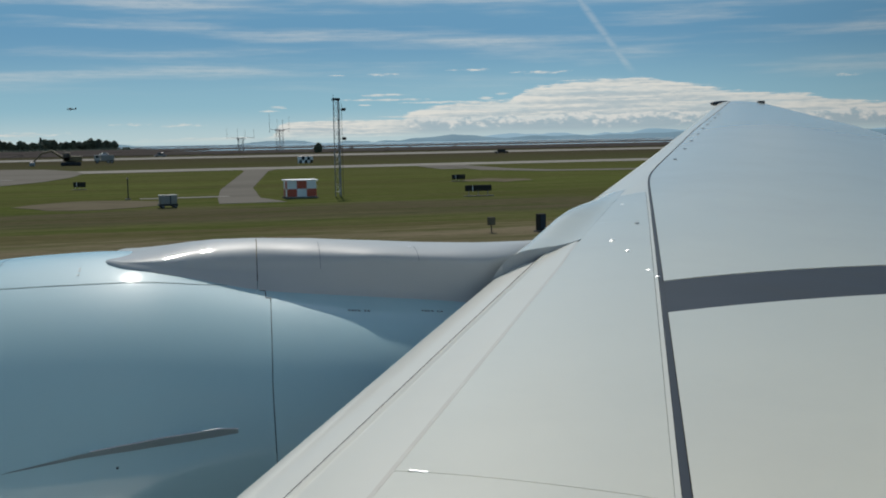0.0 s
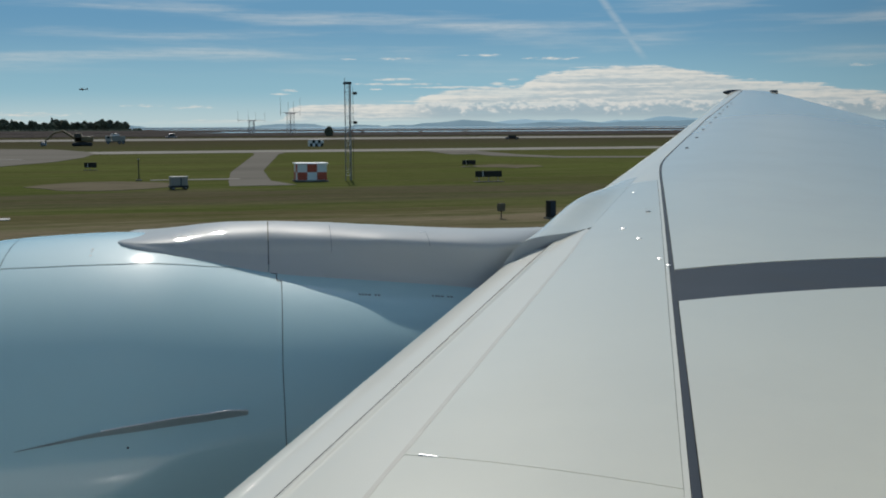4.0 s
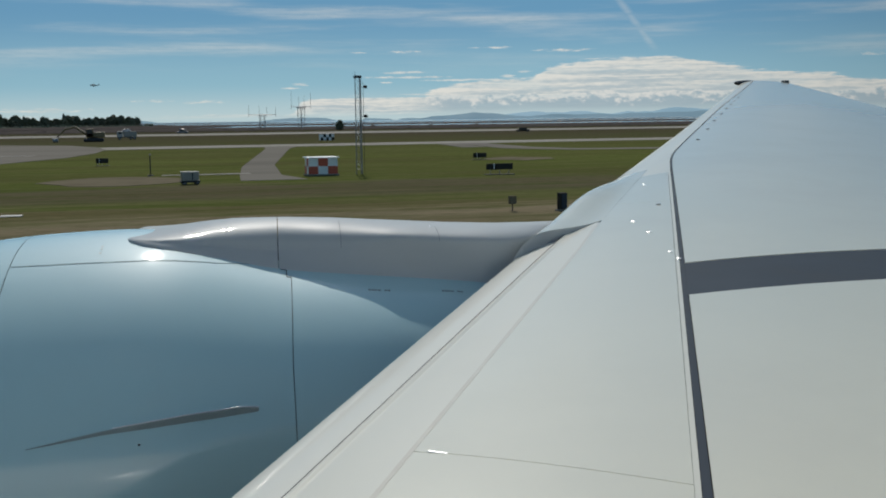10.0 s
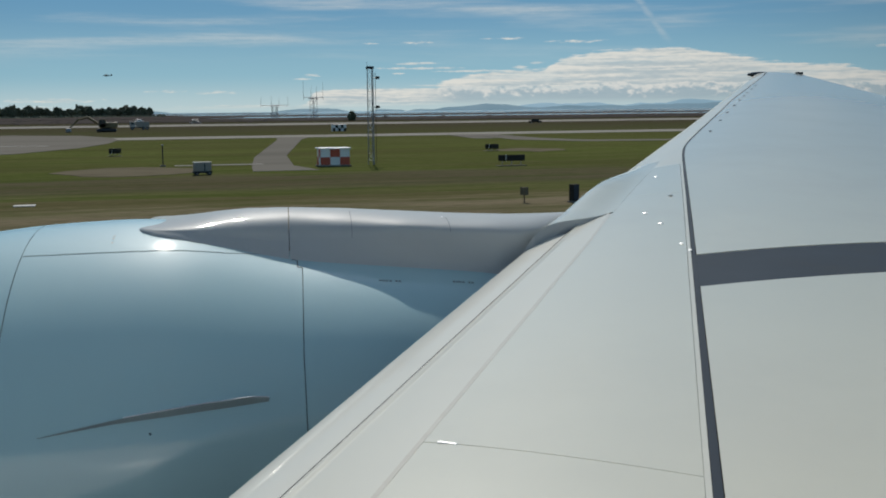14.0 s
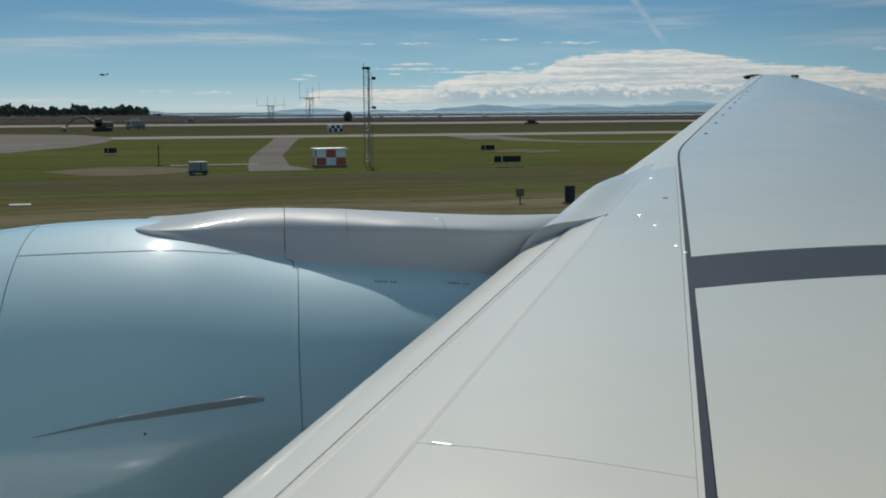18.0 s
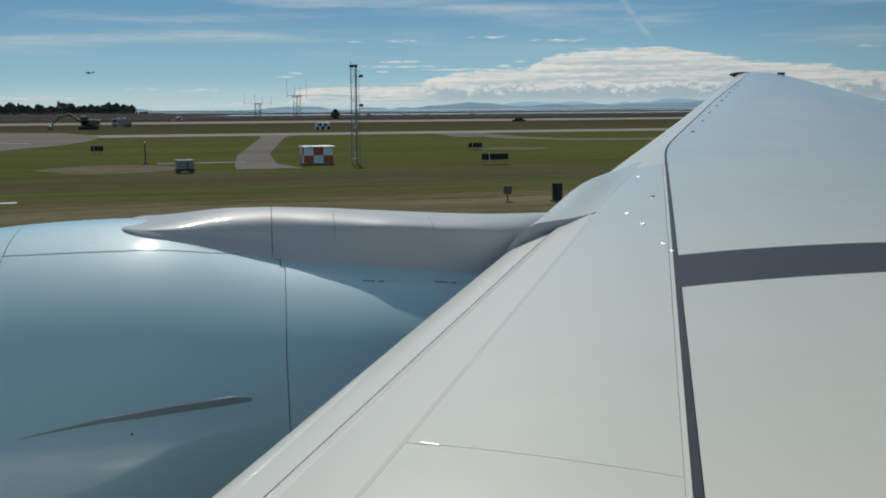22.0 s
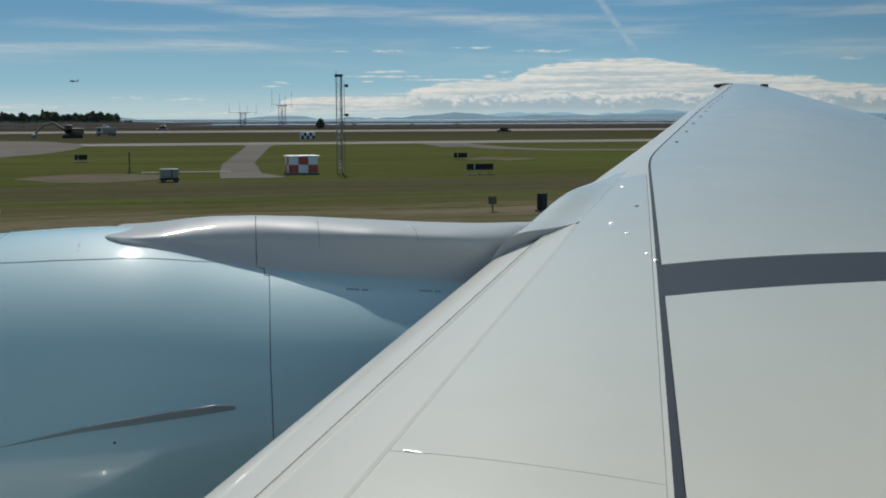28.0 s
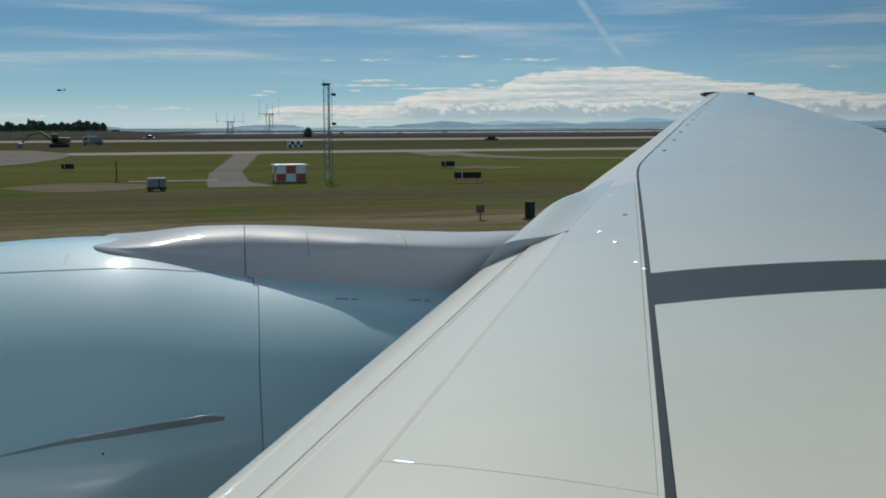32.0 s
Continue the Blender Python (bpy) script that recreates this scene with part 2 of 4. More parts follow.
TAXI = paint("worn_concrete", (0.19, 0.178, 0.155), 0.95, dirt=0.25, scale=0.05, fine_scale=1.4, stretch=(0.3, 1, 1), spec=0.0)
ASPHALT = paint("grooved_runway_concrete", (0.28, 0.28, 0.27), 0.9, dirt=0.2, scale=0.06, fine_scale=2.0)
PALE = paint("bleached_concrete", (0.30, 0.285, 0.255), 0.9, dirt=0.2, scale=0.05, fine_scale=1.4, stretch=(0.3, 1, 1), spec=0.0)
MARK = paint("pale_concrete", (0.42, 0.41, 0.38), 0.7, dirt=0.2, scale=0.6)
GRAVEL = paint("dry_gravel", (0.155, 0.135, 0.095), 0.95, dirt=0.25, scale=0.2, fine_scale=3.0, spec=0.0)
MUD = paint("dark_mudflat", (0.070, 0.062, 0.058), 0.95, dirt=0.3, dirt_col=(0.11, 0.10, 0.09), scale=0.01, fine_scale=0.2, stretch=(0.2, 1, 1), spec=0.0)
BARK = paint("bark", (0.10, 0.075, 0.055), 0.9, dirt=0.2, scale=1.0)
LEAF = paint("leaves", (0.18, 0.195, 0.13), 0.7, dirt=0.5, dirt_col=(0.08, 0.095, 0.06), scale=0.3, fine_scale=2.0)
CONIFER = paint("needles", (0.15, 0.165, 0.12), 0.75, dirt=0.4, scale=0.3, fine_scale=2.0)
WHITE = paint("white_paint", (0.78, 0.78, 0.76), 0.4, dirt=0.1, scale=1.0)
RED = paint("red_orange_paint", (0.50, 0.09, 0.045), 0.5, dirt=0.15, scale=1.0)
YELLOW = paint("machine_yellow", (0.17, 0.12, 0.055), 0.5, dirt=0.3, scale=1.0)
FIN = paint("strake_paint", (0.30, 0.37, 0.39), 0.4, coat=1.0, dirt=0.08, scale=2.0)
STEEL = paint("grey_steel", (0.24, 0.24, 0.25), 0.45, metal=0.6, dirt=0.2, scale=2.0)
TINT = paint("dark_window", (0.02, 0.025, 0.03), 0.1, dirt=0.02)
SIGN = paint("black_sign_face", (0.035, 0.034, 0.03), 0.8, dirt=0.1, spec=0.1)
# both hill colours have the haze of distance mixed into their blue
HILL_NEAR = paint("hazed_hill", (0.09, 0.15, 0.19), 0.9, dirt=0.25, scale=0.004, fine_scale=0.02, spec=0.1)
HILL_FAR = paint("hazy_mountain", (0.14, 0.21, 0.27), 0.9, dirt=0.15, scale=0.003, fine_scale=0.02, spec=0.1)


def let_through(m, col, amount):
    """Thin leaves pass part of the light that falls on their far side."""
    nt = m.node_tree
    out = nt.nodes["Material Output"]
    thin = wired(nt, "ShaderNodeBsdfTranslucent", {0: (*col, 1)})
    mix = wired(nt, "ShaderNodeMixShader", {0: amount, 1: nt.nodes["Principled BSDF"].outputs[0], 2: thin.outputs[0]})
    nt.links.new(mix.outputs[0], out.inputs[0])


let_through(LEAF, (0.20, 0.22, 0.11), 0.4)
let_through(CONIFER, (0.16, 0.18, 0.10), 0.35)


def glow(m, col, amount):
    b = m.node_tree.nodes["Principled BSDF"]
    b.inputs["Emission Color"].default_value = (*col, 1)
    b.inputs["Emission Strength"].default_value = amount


# distance haze added as emission; the hills themselves give off no light
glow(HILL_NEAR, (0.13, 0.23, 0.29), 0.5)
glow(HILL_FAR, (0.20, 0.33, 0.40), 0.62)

# airfield ground: belts of mown, dry and dark grass that run along the runway
GRASS = bpy.data.materials.new("airfield_grass")
GRASS.use_nodes = True
gt = GRASS.node_tree
gb = gt.nodes["Principled BSDF"]
gco = gt.nodes.new("ShaderNodeTexCoord").outputs["Object"]
gsep = wired(gt, "ShaderNodeSeparateXYZ", {0: gco})
wide_n = grain(gt, wired(gt, "ShaderNodeMapping", {"Vector": gco, "Scale": (0.012, 0.05, 1)}).outputs[0], 1.0, 4.0)
patch_n = grain(gt, wired(gt, "ShaderNodeMapping", {"Vector": gco, "Scale": (0.05, 0.3, 1)}).outputs[0], 1.0, 5.0, 0.65)
blade_n = grain(gt, wired(gt, "ShaderNodeMapping", {"Vector": gco, "Scale": (0.6, 2.0, 1)}).outputs[0], 1.0, 4.0, 0.7)
gy = mth(gt, "ADD", gsep.outputs[1], mth(gt, "MULTIPLY", mth(gt, "SUBTRACT", patch_n, 0.5), mth(gt, "MULTIPLY", gsep.outputs[1], 0.20)))
BELTS = [(0, (0.185, 0.155, 0.10)), (62, (0.185, 0.155, 0.10)), (69, (0.22, 0.182, 0.122)), (76, (0.135, 0.120, 0.062)),
         (82, (0.105, 0.115, 0.042)), (90, (0.106, 0.093, 0.060)), (102, (0.108, 0.096, 0.060)), (110, (0.099, 0.113, 0.036)),
         (160, (0.115, 0.128, 0.042)), (240, (0.108, 0.114, 0.044)), (310, (0.086, 0.080, 0.048)), (420, (0.080, 0.066, 0.050)), (700, (0.064, 0.054, 0.045))]
gcol = None
for (y0, c0), (y1, c1) in zip(BELTS, BELTS[1:]):
    gcol = blend(gt, ramp(gt, gy, y0, y1), gcol if gcol is not None else (*c0, 1), (*c1, 1))
gcol = blend(gt, mth(gt, "MULTIPLY", ramp(gt, wide_n, 0.42, 0.72), 0.6), gcol, (0.085, 0.070, 0.036, 1))
gcol = blend(gt, mth(gt, "MULTIPLY", ramp(gt, patch_n, 0.42, 0.70), 0.6), gcol, (0.055, 0.082, 0.016, 1))
line_n = grain(gt, wired(gt, "ShaderNodeMapping", {"Vector": gco, "Scale": (0.03, 0.9, 1)}).outputs[0], 1.0, 4.0, 0.6)
gcol = blend(gt, mth(gt, "MULTIPLY", ramp(gt, line_n, 0.52, 0.72), mth(gt, "MULTIPLY", ramp(gt, gsep.outputs[1], 260, 70), 0.55)), gcol, (0.17, 0.145, 0.09, 1))
gcol = blend(gt, mth(gt, "MULTIPLY", ramp(gt, line_n, 0.50, 0.30), 0.35), gcol, (0.045, 0.055, 0.02, 1))
gcol = blend(gt, mth(gt, "MULTIPLY", ramp(gt, blade_n, 0.35, 0.8), 0.5), gcol, (0.028, 0.034, 0.012, 1))
gt.links.new(gcol, gb.inputs["Base Color"])
gb.inputs["Roughness"].default_value = 0.95
gb.inputs["Specular IOR Level"].default_value = 0.0
gt.links.new(wired(gt, "ShaderNodeBump", {"Height": blade_n, "Strength": 0.5, "Distance": 0.1}).outputs[0], gb.inputs["Normal"])

SEA = bpy.data.materials.new("sea_water")
SEA.use_nodes = True
st = SEA.node_tree
sb = st.nodes["Principled BSDF"]
sb.inputs["Base Color"].default_value = (0.10, 0.15, 0.17, 1)
sb.inputs["Roughness"].default_value = 0.16
sco = wired(st, "ShaderNodeMapping", {"Vector": st.nodes.new("ShaderNodeTexCoord").outputs["Object"], "Scale": (0.02, 0.08, 1)}).outputs[0]
st.links.new(wired(st, "ShaderNodeBump", {"Height": grain(st, sco, 4.0, 4.0), "Strength": 0.12, "Distance": 0.3}).outputs[0], sb.inputs["Normal"])


# ---- building helpers ----
def part(name, bm, material, parent=None, label="", smooth=False):
    """Links a bmesh as one mesh object under a thing or a part."""
    me = bpy.data.meshes.new(name)
    bmesh.ops.recalc_face_normals(bm, faces=bm.faces)
    bm.to_mesh(me)
    bm.free()
    for mat in material if isinstance(material, (list, tuple)) else (material,):
        me.materials.append(mat)
    if smooth:
        for p in me.polygons:
            p.use_smooth = True
    ob = new(name, me)
    if parent is not None:
        ob.parent = parent
    return tagged(ob, label)


def empty(name, at=(0, 0, 0), turn=0.0, **tags):
    ob = new(name)
    ob.empty_display_size = 0.3
    ob.matrix_world = pose(*at, 0, 0, turn)
    return tagged(ob, **tags)


def box(bm, lo, hi, bevel=0.0):
    g = bmesh.ops.create_cube(bm, size=1.0)
    c, s = [(a + b) / 2 for a, b in zip(lo, hi)], [b - a for a, b in zip(lo, hi)]
    for v in g["verts"]:
        v.co = Vector([c[i] + v.co[i] * s[i] for i in range(3)])
    if bevel:
        es = list({e for v in g["verts"] for e in v.link_edges})
        bmesh.ops.bevel(bm, geom=es, offset=bevel, segments=2, affect="EDGES", profile=0.5)
    return bm


def boxed(lo, hi, bevel=0.0):
    return box(bmesh.new(), lo, hi, bevel)


def tube(bm, a, b, ra, rb=None, seg=8):
    """A tapered bar from a to b."""
    a, b = Vector(a), Vector(b)
    m = Matrix.Translation((a + b) / 2) @ (b - a).to_track_quat("Z", "Y").to_matrix().to_4x4()
    bmesh.ops.create_cone(bm, cap_ends=True, segments=seg, radius1=ra, radius2=ra if rb is None else rb, depth=(b - a).length, matrix=m)
    return bm


def grid_mesh(pts, closed_u=False):
    """A sheet through a grid of points."""
    bm = bmesh.new()
    vs = [[bm.verts.new(p) for p in row] for row in pts]
    for i in range(len(vs) - 1):
        n = len(vs[i])
        for j in range(n if closed_u else n - 1):
            bm.faces.new((vs[i][j], vs[i][(j + 1) % n], vs[i + 1][(j + 1) % n], vs[i + 1][j]))
    return bm


# ---- ground, roads and water ----
bm = bmesh.new()
xs = [-6500, -2500, -900, -300, -100, 0, 100, 300, 900, 2500, 6500]
ys = [-3000, -600, -100, 0, 60, 120, 250, 500, 900, 1500, 2600, 4950]
rows = [[bm.verts.new((x, y, 0)) for x in xs] for y in ys]
for i in range(len(ys) - 1):
    for j in range(len(xs) - 1):
        bm.faces.new((rows[i][j], rows[i][j + 1], rows[i + 1][j + 1], rows[i + 1][j]))
tagged(part("ground", bm, GRASS), "flat airfield grass in green, dark and dry belts", "ground", kind="structure")


def flat(name, material, outline, z, label, cat, kind="structure", depth=0.1):
    """A paved or wet area: a low slab with its top at z."""
    bm = bmesh.new()
    f = bm.faces.new([bm.verts.new((x, y, z)) for x, y in outline])
    g = bmesh.ops.extrude_face_region(bm, geom=[f])
    for v in g["geom"]:
        if isinstance(v, bmesh.types.BMVert):
            v.co.z -= depth
    return tagged(part(name, bm, material), label, cat, kind=kind)


def band(x0, x1, y0, y1, wob=0.0, n=24, seed=0):
    rnd = random.Random(seed)
    near = [(x0 + (x1 - x0) * i / n, y0 + rnd.uniform(-wob, wob)) for i in range(n + 1)]
    far = [(x0 + (x1 - x0) * i / n, y1 + rnd.uniform(-wob, wob)) for i in range(n + 1)]
    return near + far[::-1]


flat("runway", ASPHALT, band(-900, 900, -24, 30), 0.02, "grey grooved concrete runway under the aircraft", "runway")
flat("taxiway", PALE, band(-2500, 2500, 250, 274), 0.03, "pale concrete taxiway across the grass", "taxiway")
flat("service_road", PALE, band(-2500, 2500, 465, 535, 2, 40, 3), 0.04, "pale service road beyond the taxiway", "road")
flat("water", SEA, [(-6400, 930), (6400, 930), (6400, 4940), (-6400, 4940)], 0.05, "calm bright sea along the shore", "water")
for i, (a, b, y0, y1) in enumerate([(-3000, 3000, 640, 930), (-3000, 3000, 1100, 1480), (-3000, 900, 1700, 1900), (-3000, 350, 2350, 3000), (900, 3000, 2200, 2500)]):
    flat("mudflat" if i == 0 else f"mudflat_{i}", MUD, band(a, b, y0, y1, 12, 60, 20 + i), 0.16, "dark wet mudflat at low tide", "mudflat")
flat("far_shore", MUD, [(-3000, 920), (40, 920), (95, 1000), (110, 1200), (70, 1500), (60, 1640), (-3000, 1700)], 0.3, "dark low shore under the far trees", "shore", depth=0.4)
flat("link_road", TAXI, [(30.4, 252), (38.0, 252), (33.6, 234), (19.5, 150), (16.6, 122), (17.8, 112), (11.3, 112), (12.2, 122), (14.8, 145), (29.0, 236)], 0.035, "narrow concrete road between taxiway and hut", "road")
flat("dirt_track", TAXI, [(74, 252), (80, 252), (77, 212), (80, 196), (96, 190), (150, 190), (150, 183), (94, 182), (76, 188), (69, 205)], 0.034, "pale curving track across the grass", "track")
flat("short_track", TAXI, [(69, 252), (74, 252), (69.5, 216), (65, 217)], 0.036, "short pale stub of a track beside the taxiway", "track")
flat("footpath", PALE, [(4.5, 126.6), (13.9, 126.0), (13.9, 128.4), (4.5, 128.2)], 0.037, "narrow pale path to the road", "path")
flat("sandy_patch", GRAVEL, [(54 + 5 * math.cos(a * 0.45) * (1 + 0.3 * math.sin(a * 2.7)), 153 + 6 * math.sin(a * 0.45) * (1 + 0.25 * math.cos(a * 1.9))) for a in range(14)], 0.028, "worn sandy patch in the grass", "gravel")
flat("apron", TAXI, [(-95, 330), (-30, 323), (-12, 305), (-4, 275), (-2.3, 251), (-4, 224), (-8, 199), (-16, 175), (-40, 160), (-95, 150)], 0.045, "concrete apron corner with rounded edge", "apron")
flat("taxi_line", MARK, [(-90, 236), (-14, 213), (-13.6, 213.8), (-90, 237.2)], 0.06, "faded painted guide line on the apron", "marking", depth=0.01)
flat("gravel_patch", GRAVEL, [(-0.4 + 6.5 * math.cos(a * 0.45) * (1 + 0.15 * math.sin(a * 2.1)), 117 + 9 * math.sin(a * 0.45)) for a in range(14)], 0.03, "bare gravel patch round the marker post", "gravel")

# ---- distant hills ----
def ridge(name, az0, az1, dist, high, material, seed, label, steep=6):
    """A range of hills with a front and a back slope."""
    n, pts = 90, []
    for i in range(n + 1):
        f = i / n
        a = radians(az0 + (az1 - az0) * f)
        env = min(1, f * steep, (1 - f) * steep) ** 0.7
        h = high * env * (0.62 + 0.5 * noise.fractal(Vector((f * (az1 - az0) * 0.35 + seed, seed, 0)), 1.0, 2.0, 5))
        h = max(h, 0.6)
        row = []
        for d, k in ((-160, 0), (-90, 0.45), (-40, 0.8), (0, 1.0), (70, 0.7), (160, 0)):
            r = dist + d
            row.append((math.sin(a) * r, math.cos(a) * r, -1 + k * h * (1 + 0.05 * noise.noise(Vector((i * 0.7, d * 0.1, seed))))))
        pts.append(row)
    return tagged(part(name, grid_mesh(pts), material, smooth=True), label, "hill", kind="structure")


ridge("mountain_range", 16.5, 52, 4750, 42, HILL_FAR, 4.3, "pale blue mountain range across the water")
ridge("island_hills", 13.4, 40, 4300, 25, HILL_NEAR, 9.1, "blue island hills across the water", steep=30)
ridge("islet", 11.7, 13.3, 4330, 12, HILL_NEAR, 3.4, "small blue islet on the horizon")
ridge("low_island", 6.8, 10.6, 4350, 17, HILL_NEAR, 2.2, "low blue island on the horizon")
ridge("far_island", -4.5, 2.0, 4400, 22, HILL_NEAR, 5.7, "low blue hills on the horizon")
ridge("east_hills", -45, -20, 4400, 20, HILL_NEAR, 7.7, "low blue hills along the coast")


# ---- the aircraft ----
def le_x(y):
    return -2.44 + 0.667 * y


def te_x(y):
    return 9.2 if y < 7.5 else 9.2 + 0.405 * (y - 7.5)


def le_z(y):
    return 3.96 + 0.094 * y + 0.085 * math.exp(-((y - 9) / 5.5) ** 2)


def twist(y):
    f = min(max((y - 8.0) / 11.0, 0.0), 1.0)
    return -0.015 + 0.065 * f * f * (3 - 2 * f)


def slim(y):
    """The section thins towards the tip."""
    f = min(max((y - 17.0) / 10.0, 0.0), 1.0)
    return 1.0 - 0.4 * f * f * (3 - 2 * f)


def wing_z(x, y):
    """The height of the wing's upper skin over a point of the plan."""
    s, c = max(x - le_x(y), 0.0), te_x(y) - le_x(y)
    u = min(s / c, 1.0)
    f = (0.2969 * math.sqrt(u) - 0.126 * u - 0.3516 * u ** 2 + 0.2843 * u ** 3 - 0.1015 * u ** 4) / 0.1
    return le_z(y) + (0.36 - 0.006 * y) * slim(y) * f + twist(y) * s


def wing_under(x, y):
    s, c = max(x - le_x(y), 0.0), te_x(y) - le_x(y)
    u = min(s / c, 1.0)
    f = (0.2969 * math.sqrt(u) - 0.126 * u - 0.3516 * u ** 2 + 0.2843 * u ** 3 - 0.1015 * u ** 4) / 0.1
    return le_z(y) - (0.42 - 0.009 * y) * slim(y) * f + twist(y) * s


def seam_s(y):
    """How far behind the leading edge the dark spar strip runs."""
    a, b, k = 2.09 - 0.181 * (y - 3.14), max(0.43, 0.53 - 0.018 * max(y - 12.5, 0)), 14.0
    return math.log(math.exp(k * a) + math.exp(k * b)) / k


def strip_w(y):
    return 0.040 - 0.0022 * min(max(y - 3.0, 0.0), 7.0)


def slat_s(y):
    return 0.39 - 0.01 * (y - 3.7)


def lap_s(y):
    f = min(max((y - 7.0) / 0.93, 0.0), 1.0)
    return 0.79 - 0.045 * (y - 3.6) - 0.026 * f * f * (3 - 2 * f)


def lerp(a, b, f):
    return a + (b - a) * f


def skin(name, front, back, y0, y1, ny, nx, material, label="", lift=0.0, thick=0.03, power=1.0, parent=None, slant=(0.0, 0.0), ridge=0.0):
    """A skin panel on the upper wing between two lines behind the leading edge, with edges of its own."""
    pts = []
    for i in range(ny + 1):
        y = lerp(y0, y1, i / ny)
        xa, xb = le_x(y) + front(y), le_x(y) + back(y)
        row = [(xa, y, wing_z(xa, y) + lift - thick)]
        k = lerp(slant[0], slant[1], i / ny)
        for _ in range(6):
            xb = le_x(y + k * (xb - xa)) + back(y + k * (xb - xa))
        for j in range(nx + 1):
            x = lerp(xa, xb, (j / nx) ** power)
            yy = y + k * (x - xa)
            row.append((x, yy, wing_z(x, yy) + lift + ridge * math.exp(-((x - xa - 0.026) / 0.017) ** 2)))
        row.append((xb, row[-1][1], row[-1][2] - thick))
        pts.append(row)
    pts = [[(x, y, z - thick) for x, y, z in pts[0]]] + pts + [[(x, y, z - thick) for x, y, z in pts[-1]]]
    ob = part(name, grid_mesh(pts), material, parent or airliner, label, smooth=True)
    with_sharp(ob.data, 35)
    return ob


def with_sharp(me, angle):
    me.set_sharp_from_angle(angle=radians(angle))


airliner = empty("airliner", (0, 0, 0), label="white and ice-blue airliner wing and engine on the runway", category="aircraft")

# inner structure below the skin panels, closed round the section, its colour the gaps' shadow
pts = []
for i in range(61):
    y = -0.7 + (27.35 + 0.7) * i / 60
    us = [(j / 18) ** 2 for j in range(19)]
    c = te_x(y) - le_x(y)
    top = [(le_x(y) + 0.03 + (c - 0.05) * u, y, wing_z(le_x(y) + 0.03 + (c - 0.05) * u, y) - 0.022) for u in us]
    bot = [(le_x(y) + 0.03 + (c - 0.05) * u, y, wing_under(le_x(y) + 0.03 + (c - 0.05) * u, y)) for u in us[::-1]]
    pts.append(top + bot[1:-1])
bm = grid_mesh(pts, closed_u=True)
part("wing_structure", bm, GAP, airliner, "dark inner structure that gives the panel gaps their shadow", smooth=True)
pts = []
for i in range(41):
    y = -0.7 + (27.35 + 0.7) * i / 40
    c = te_x(y) - le_x(y)
    pts.append([(le_x(y) + c * (j / 18) ** 2, y, wing_under(le_x(y) + c * (j / 18) ** 2, y) - 0.01) for j in range(19)])
part("lower_skin", grid_mesh(pts), WING, airliner, "pale grey lower wing skin", smooth=True)


def nose(name, y0, y1, ny, back, material, label="", dip=0.0):
    """A rounded leading-edge piece: upper skin from a seam round the nose to below."""
    pts = []
    for i in range(ny + 1):
        y = lerp(y0, y1, i / ny)
        b = back(y)
        row = [(le_x(y) + b, y, wing_z(le_x(y) + b, y) - 0.03 - dip)]
        for j in range(13):
            s = b * (1 - (j / 12) ** 0.8) ** 1.6
            row.append((le_x(y) + s, y, wing_z(le_x(y) + s, y) - dip * max(0.0, (s - b + 0.13) / 0.13) ** 2))
        for j in range(1, 9):
            s = 0.4 * (j / 8) ** 2
            row.append((le_x(y) + s, y, wing_under(le_x(y) + s, y) - 0.012))
        pts.append(row)
    ob = part(name, grid_mesh(pts), material, airliner, label, smooth=True)
    with_sharp(ob.data, 50)
    return ob


G = 0.0028
nose("inboard_slat", -0.7, 7.55, 44, lambda y: slat_s(y) - 0.006 - 0.0008 * y, BARE, "pale painted inboard slat", dip=0.008)
skin("slat_trailing_panel", lambda y: slat_s(y) + G, lambda y: lap_s(y) - 0.012, -0.7, 7.96, 60, 56, WING_EDGE, "glossy white panel behind the slat", power=2.0, ridge=0.0075)
# the shadow in the slat's gap is put in as a dark strip
skin("slat_gap", lambda y: slat_s(y) - 0.005 - 0.0008 * y, lambda y: slat_s(y) + 0.0025, -0.7, 7.96, 60, 2, GAP, "dark strip in place of the shaded gap behind the slat", lift=-0.001, thick=0.02)
skin("lap_joint", lambda y: lap_s(y) - 0.012, lambda y: lap_s(y) + 0.012, -0.7, 7.93, 60, 1, SEAL, "brownish sealant line", lift=0.0008, thick=0.004)
skin("leading_edge_panel", lambda y: lap_s(y) + 0.012, lambda y: seam_s(y) - strip_w(y) - 0.030, -0.7, 3.94, 24, 10, WING, "pale grey leading-edge panel", slant=(0, -0.81))
skin("leading_edge_panel", lambda y: lap_s(y) + 0.012, lambda y: seam_s(y) - strip_w(y) - 0.030, 3.944, 8.66, 50, 10, WING, "pale grey leading-edge panel", slant=(-0.81, -0.456))
skin("leading_edge_panel", lambda y: lap_s(y) + 0.012, lambda y: seam_s(y) - strip_w(y) - 0.030, 8.663, 10.2, 16, 8, WING, "pale grey leading-edge panel", slant=(-0.456, 0))
skin("edge_strip", lambda y: seam_s(y) - strip_w(y) - 0.027, lambda y: seam_s(y) - strip_w(y) - 0.003, -0.7, 11.0, 60, 1, WING_EDGE, "thin light edge strip")
skin("spar_strip", lambda y: seam_s(y) - strip_w(y), lambda y: seam_s(y) - 0.004, -0.7, 11.6, 90, 1, DARK_GREY, "dark grey spar strip", lift=-0.006)
skin("spar_strip", lambda y: seam_s(y) - strip_w(y), lambda y: seam_s(y) - 0.004, 11.6, 27.3, 60, 1, DARK_GREY, "dark grey spar strip", lift=-0.006)
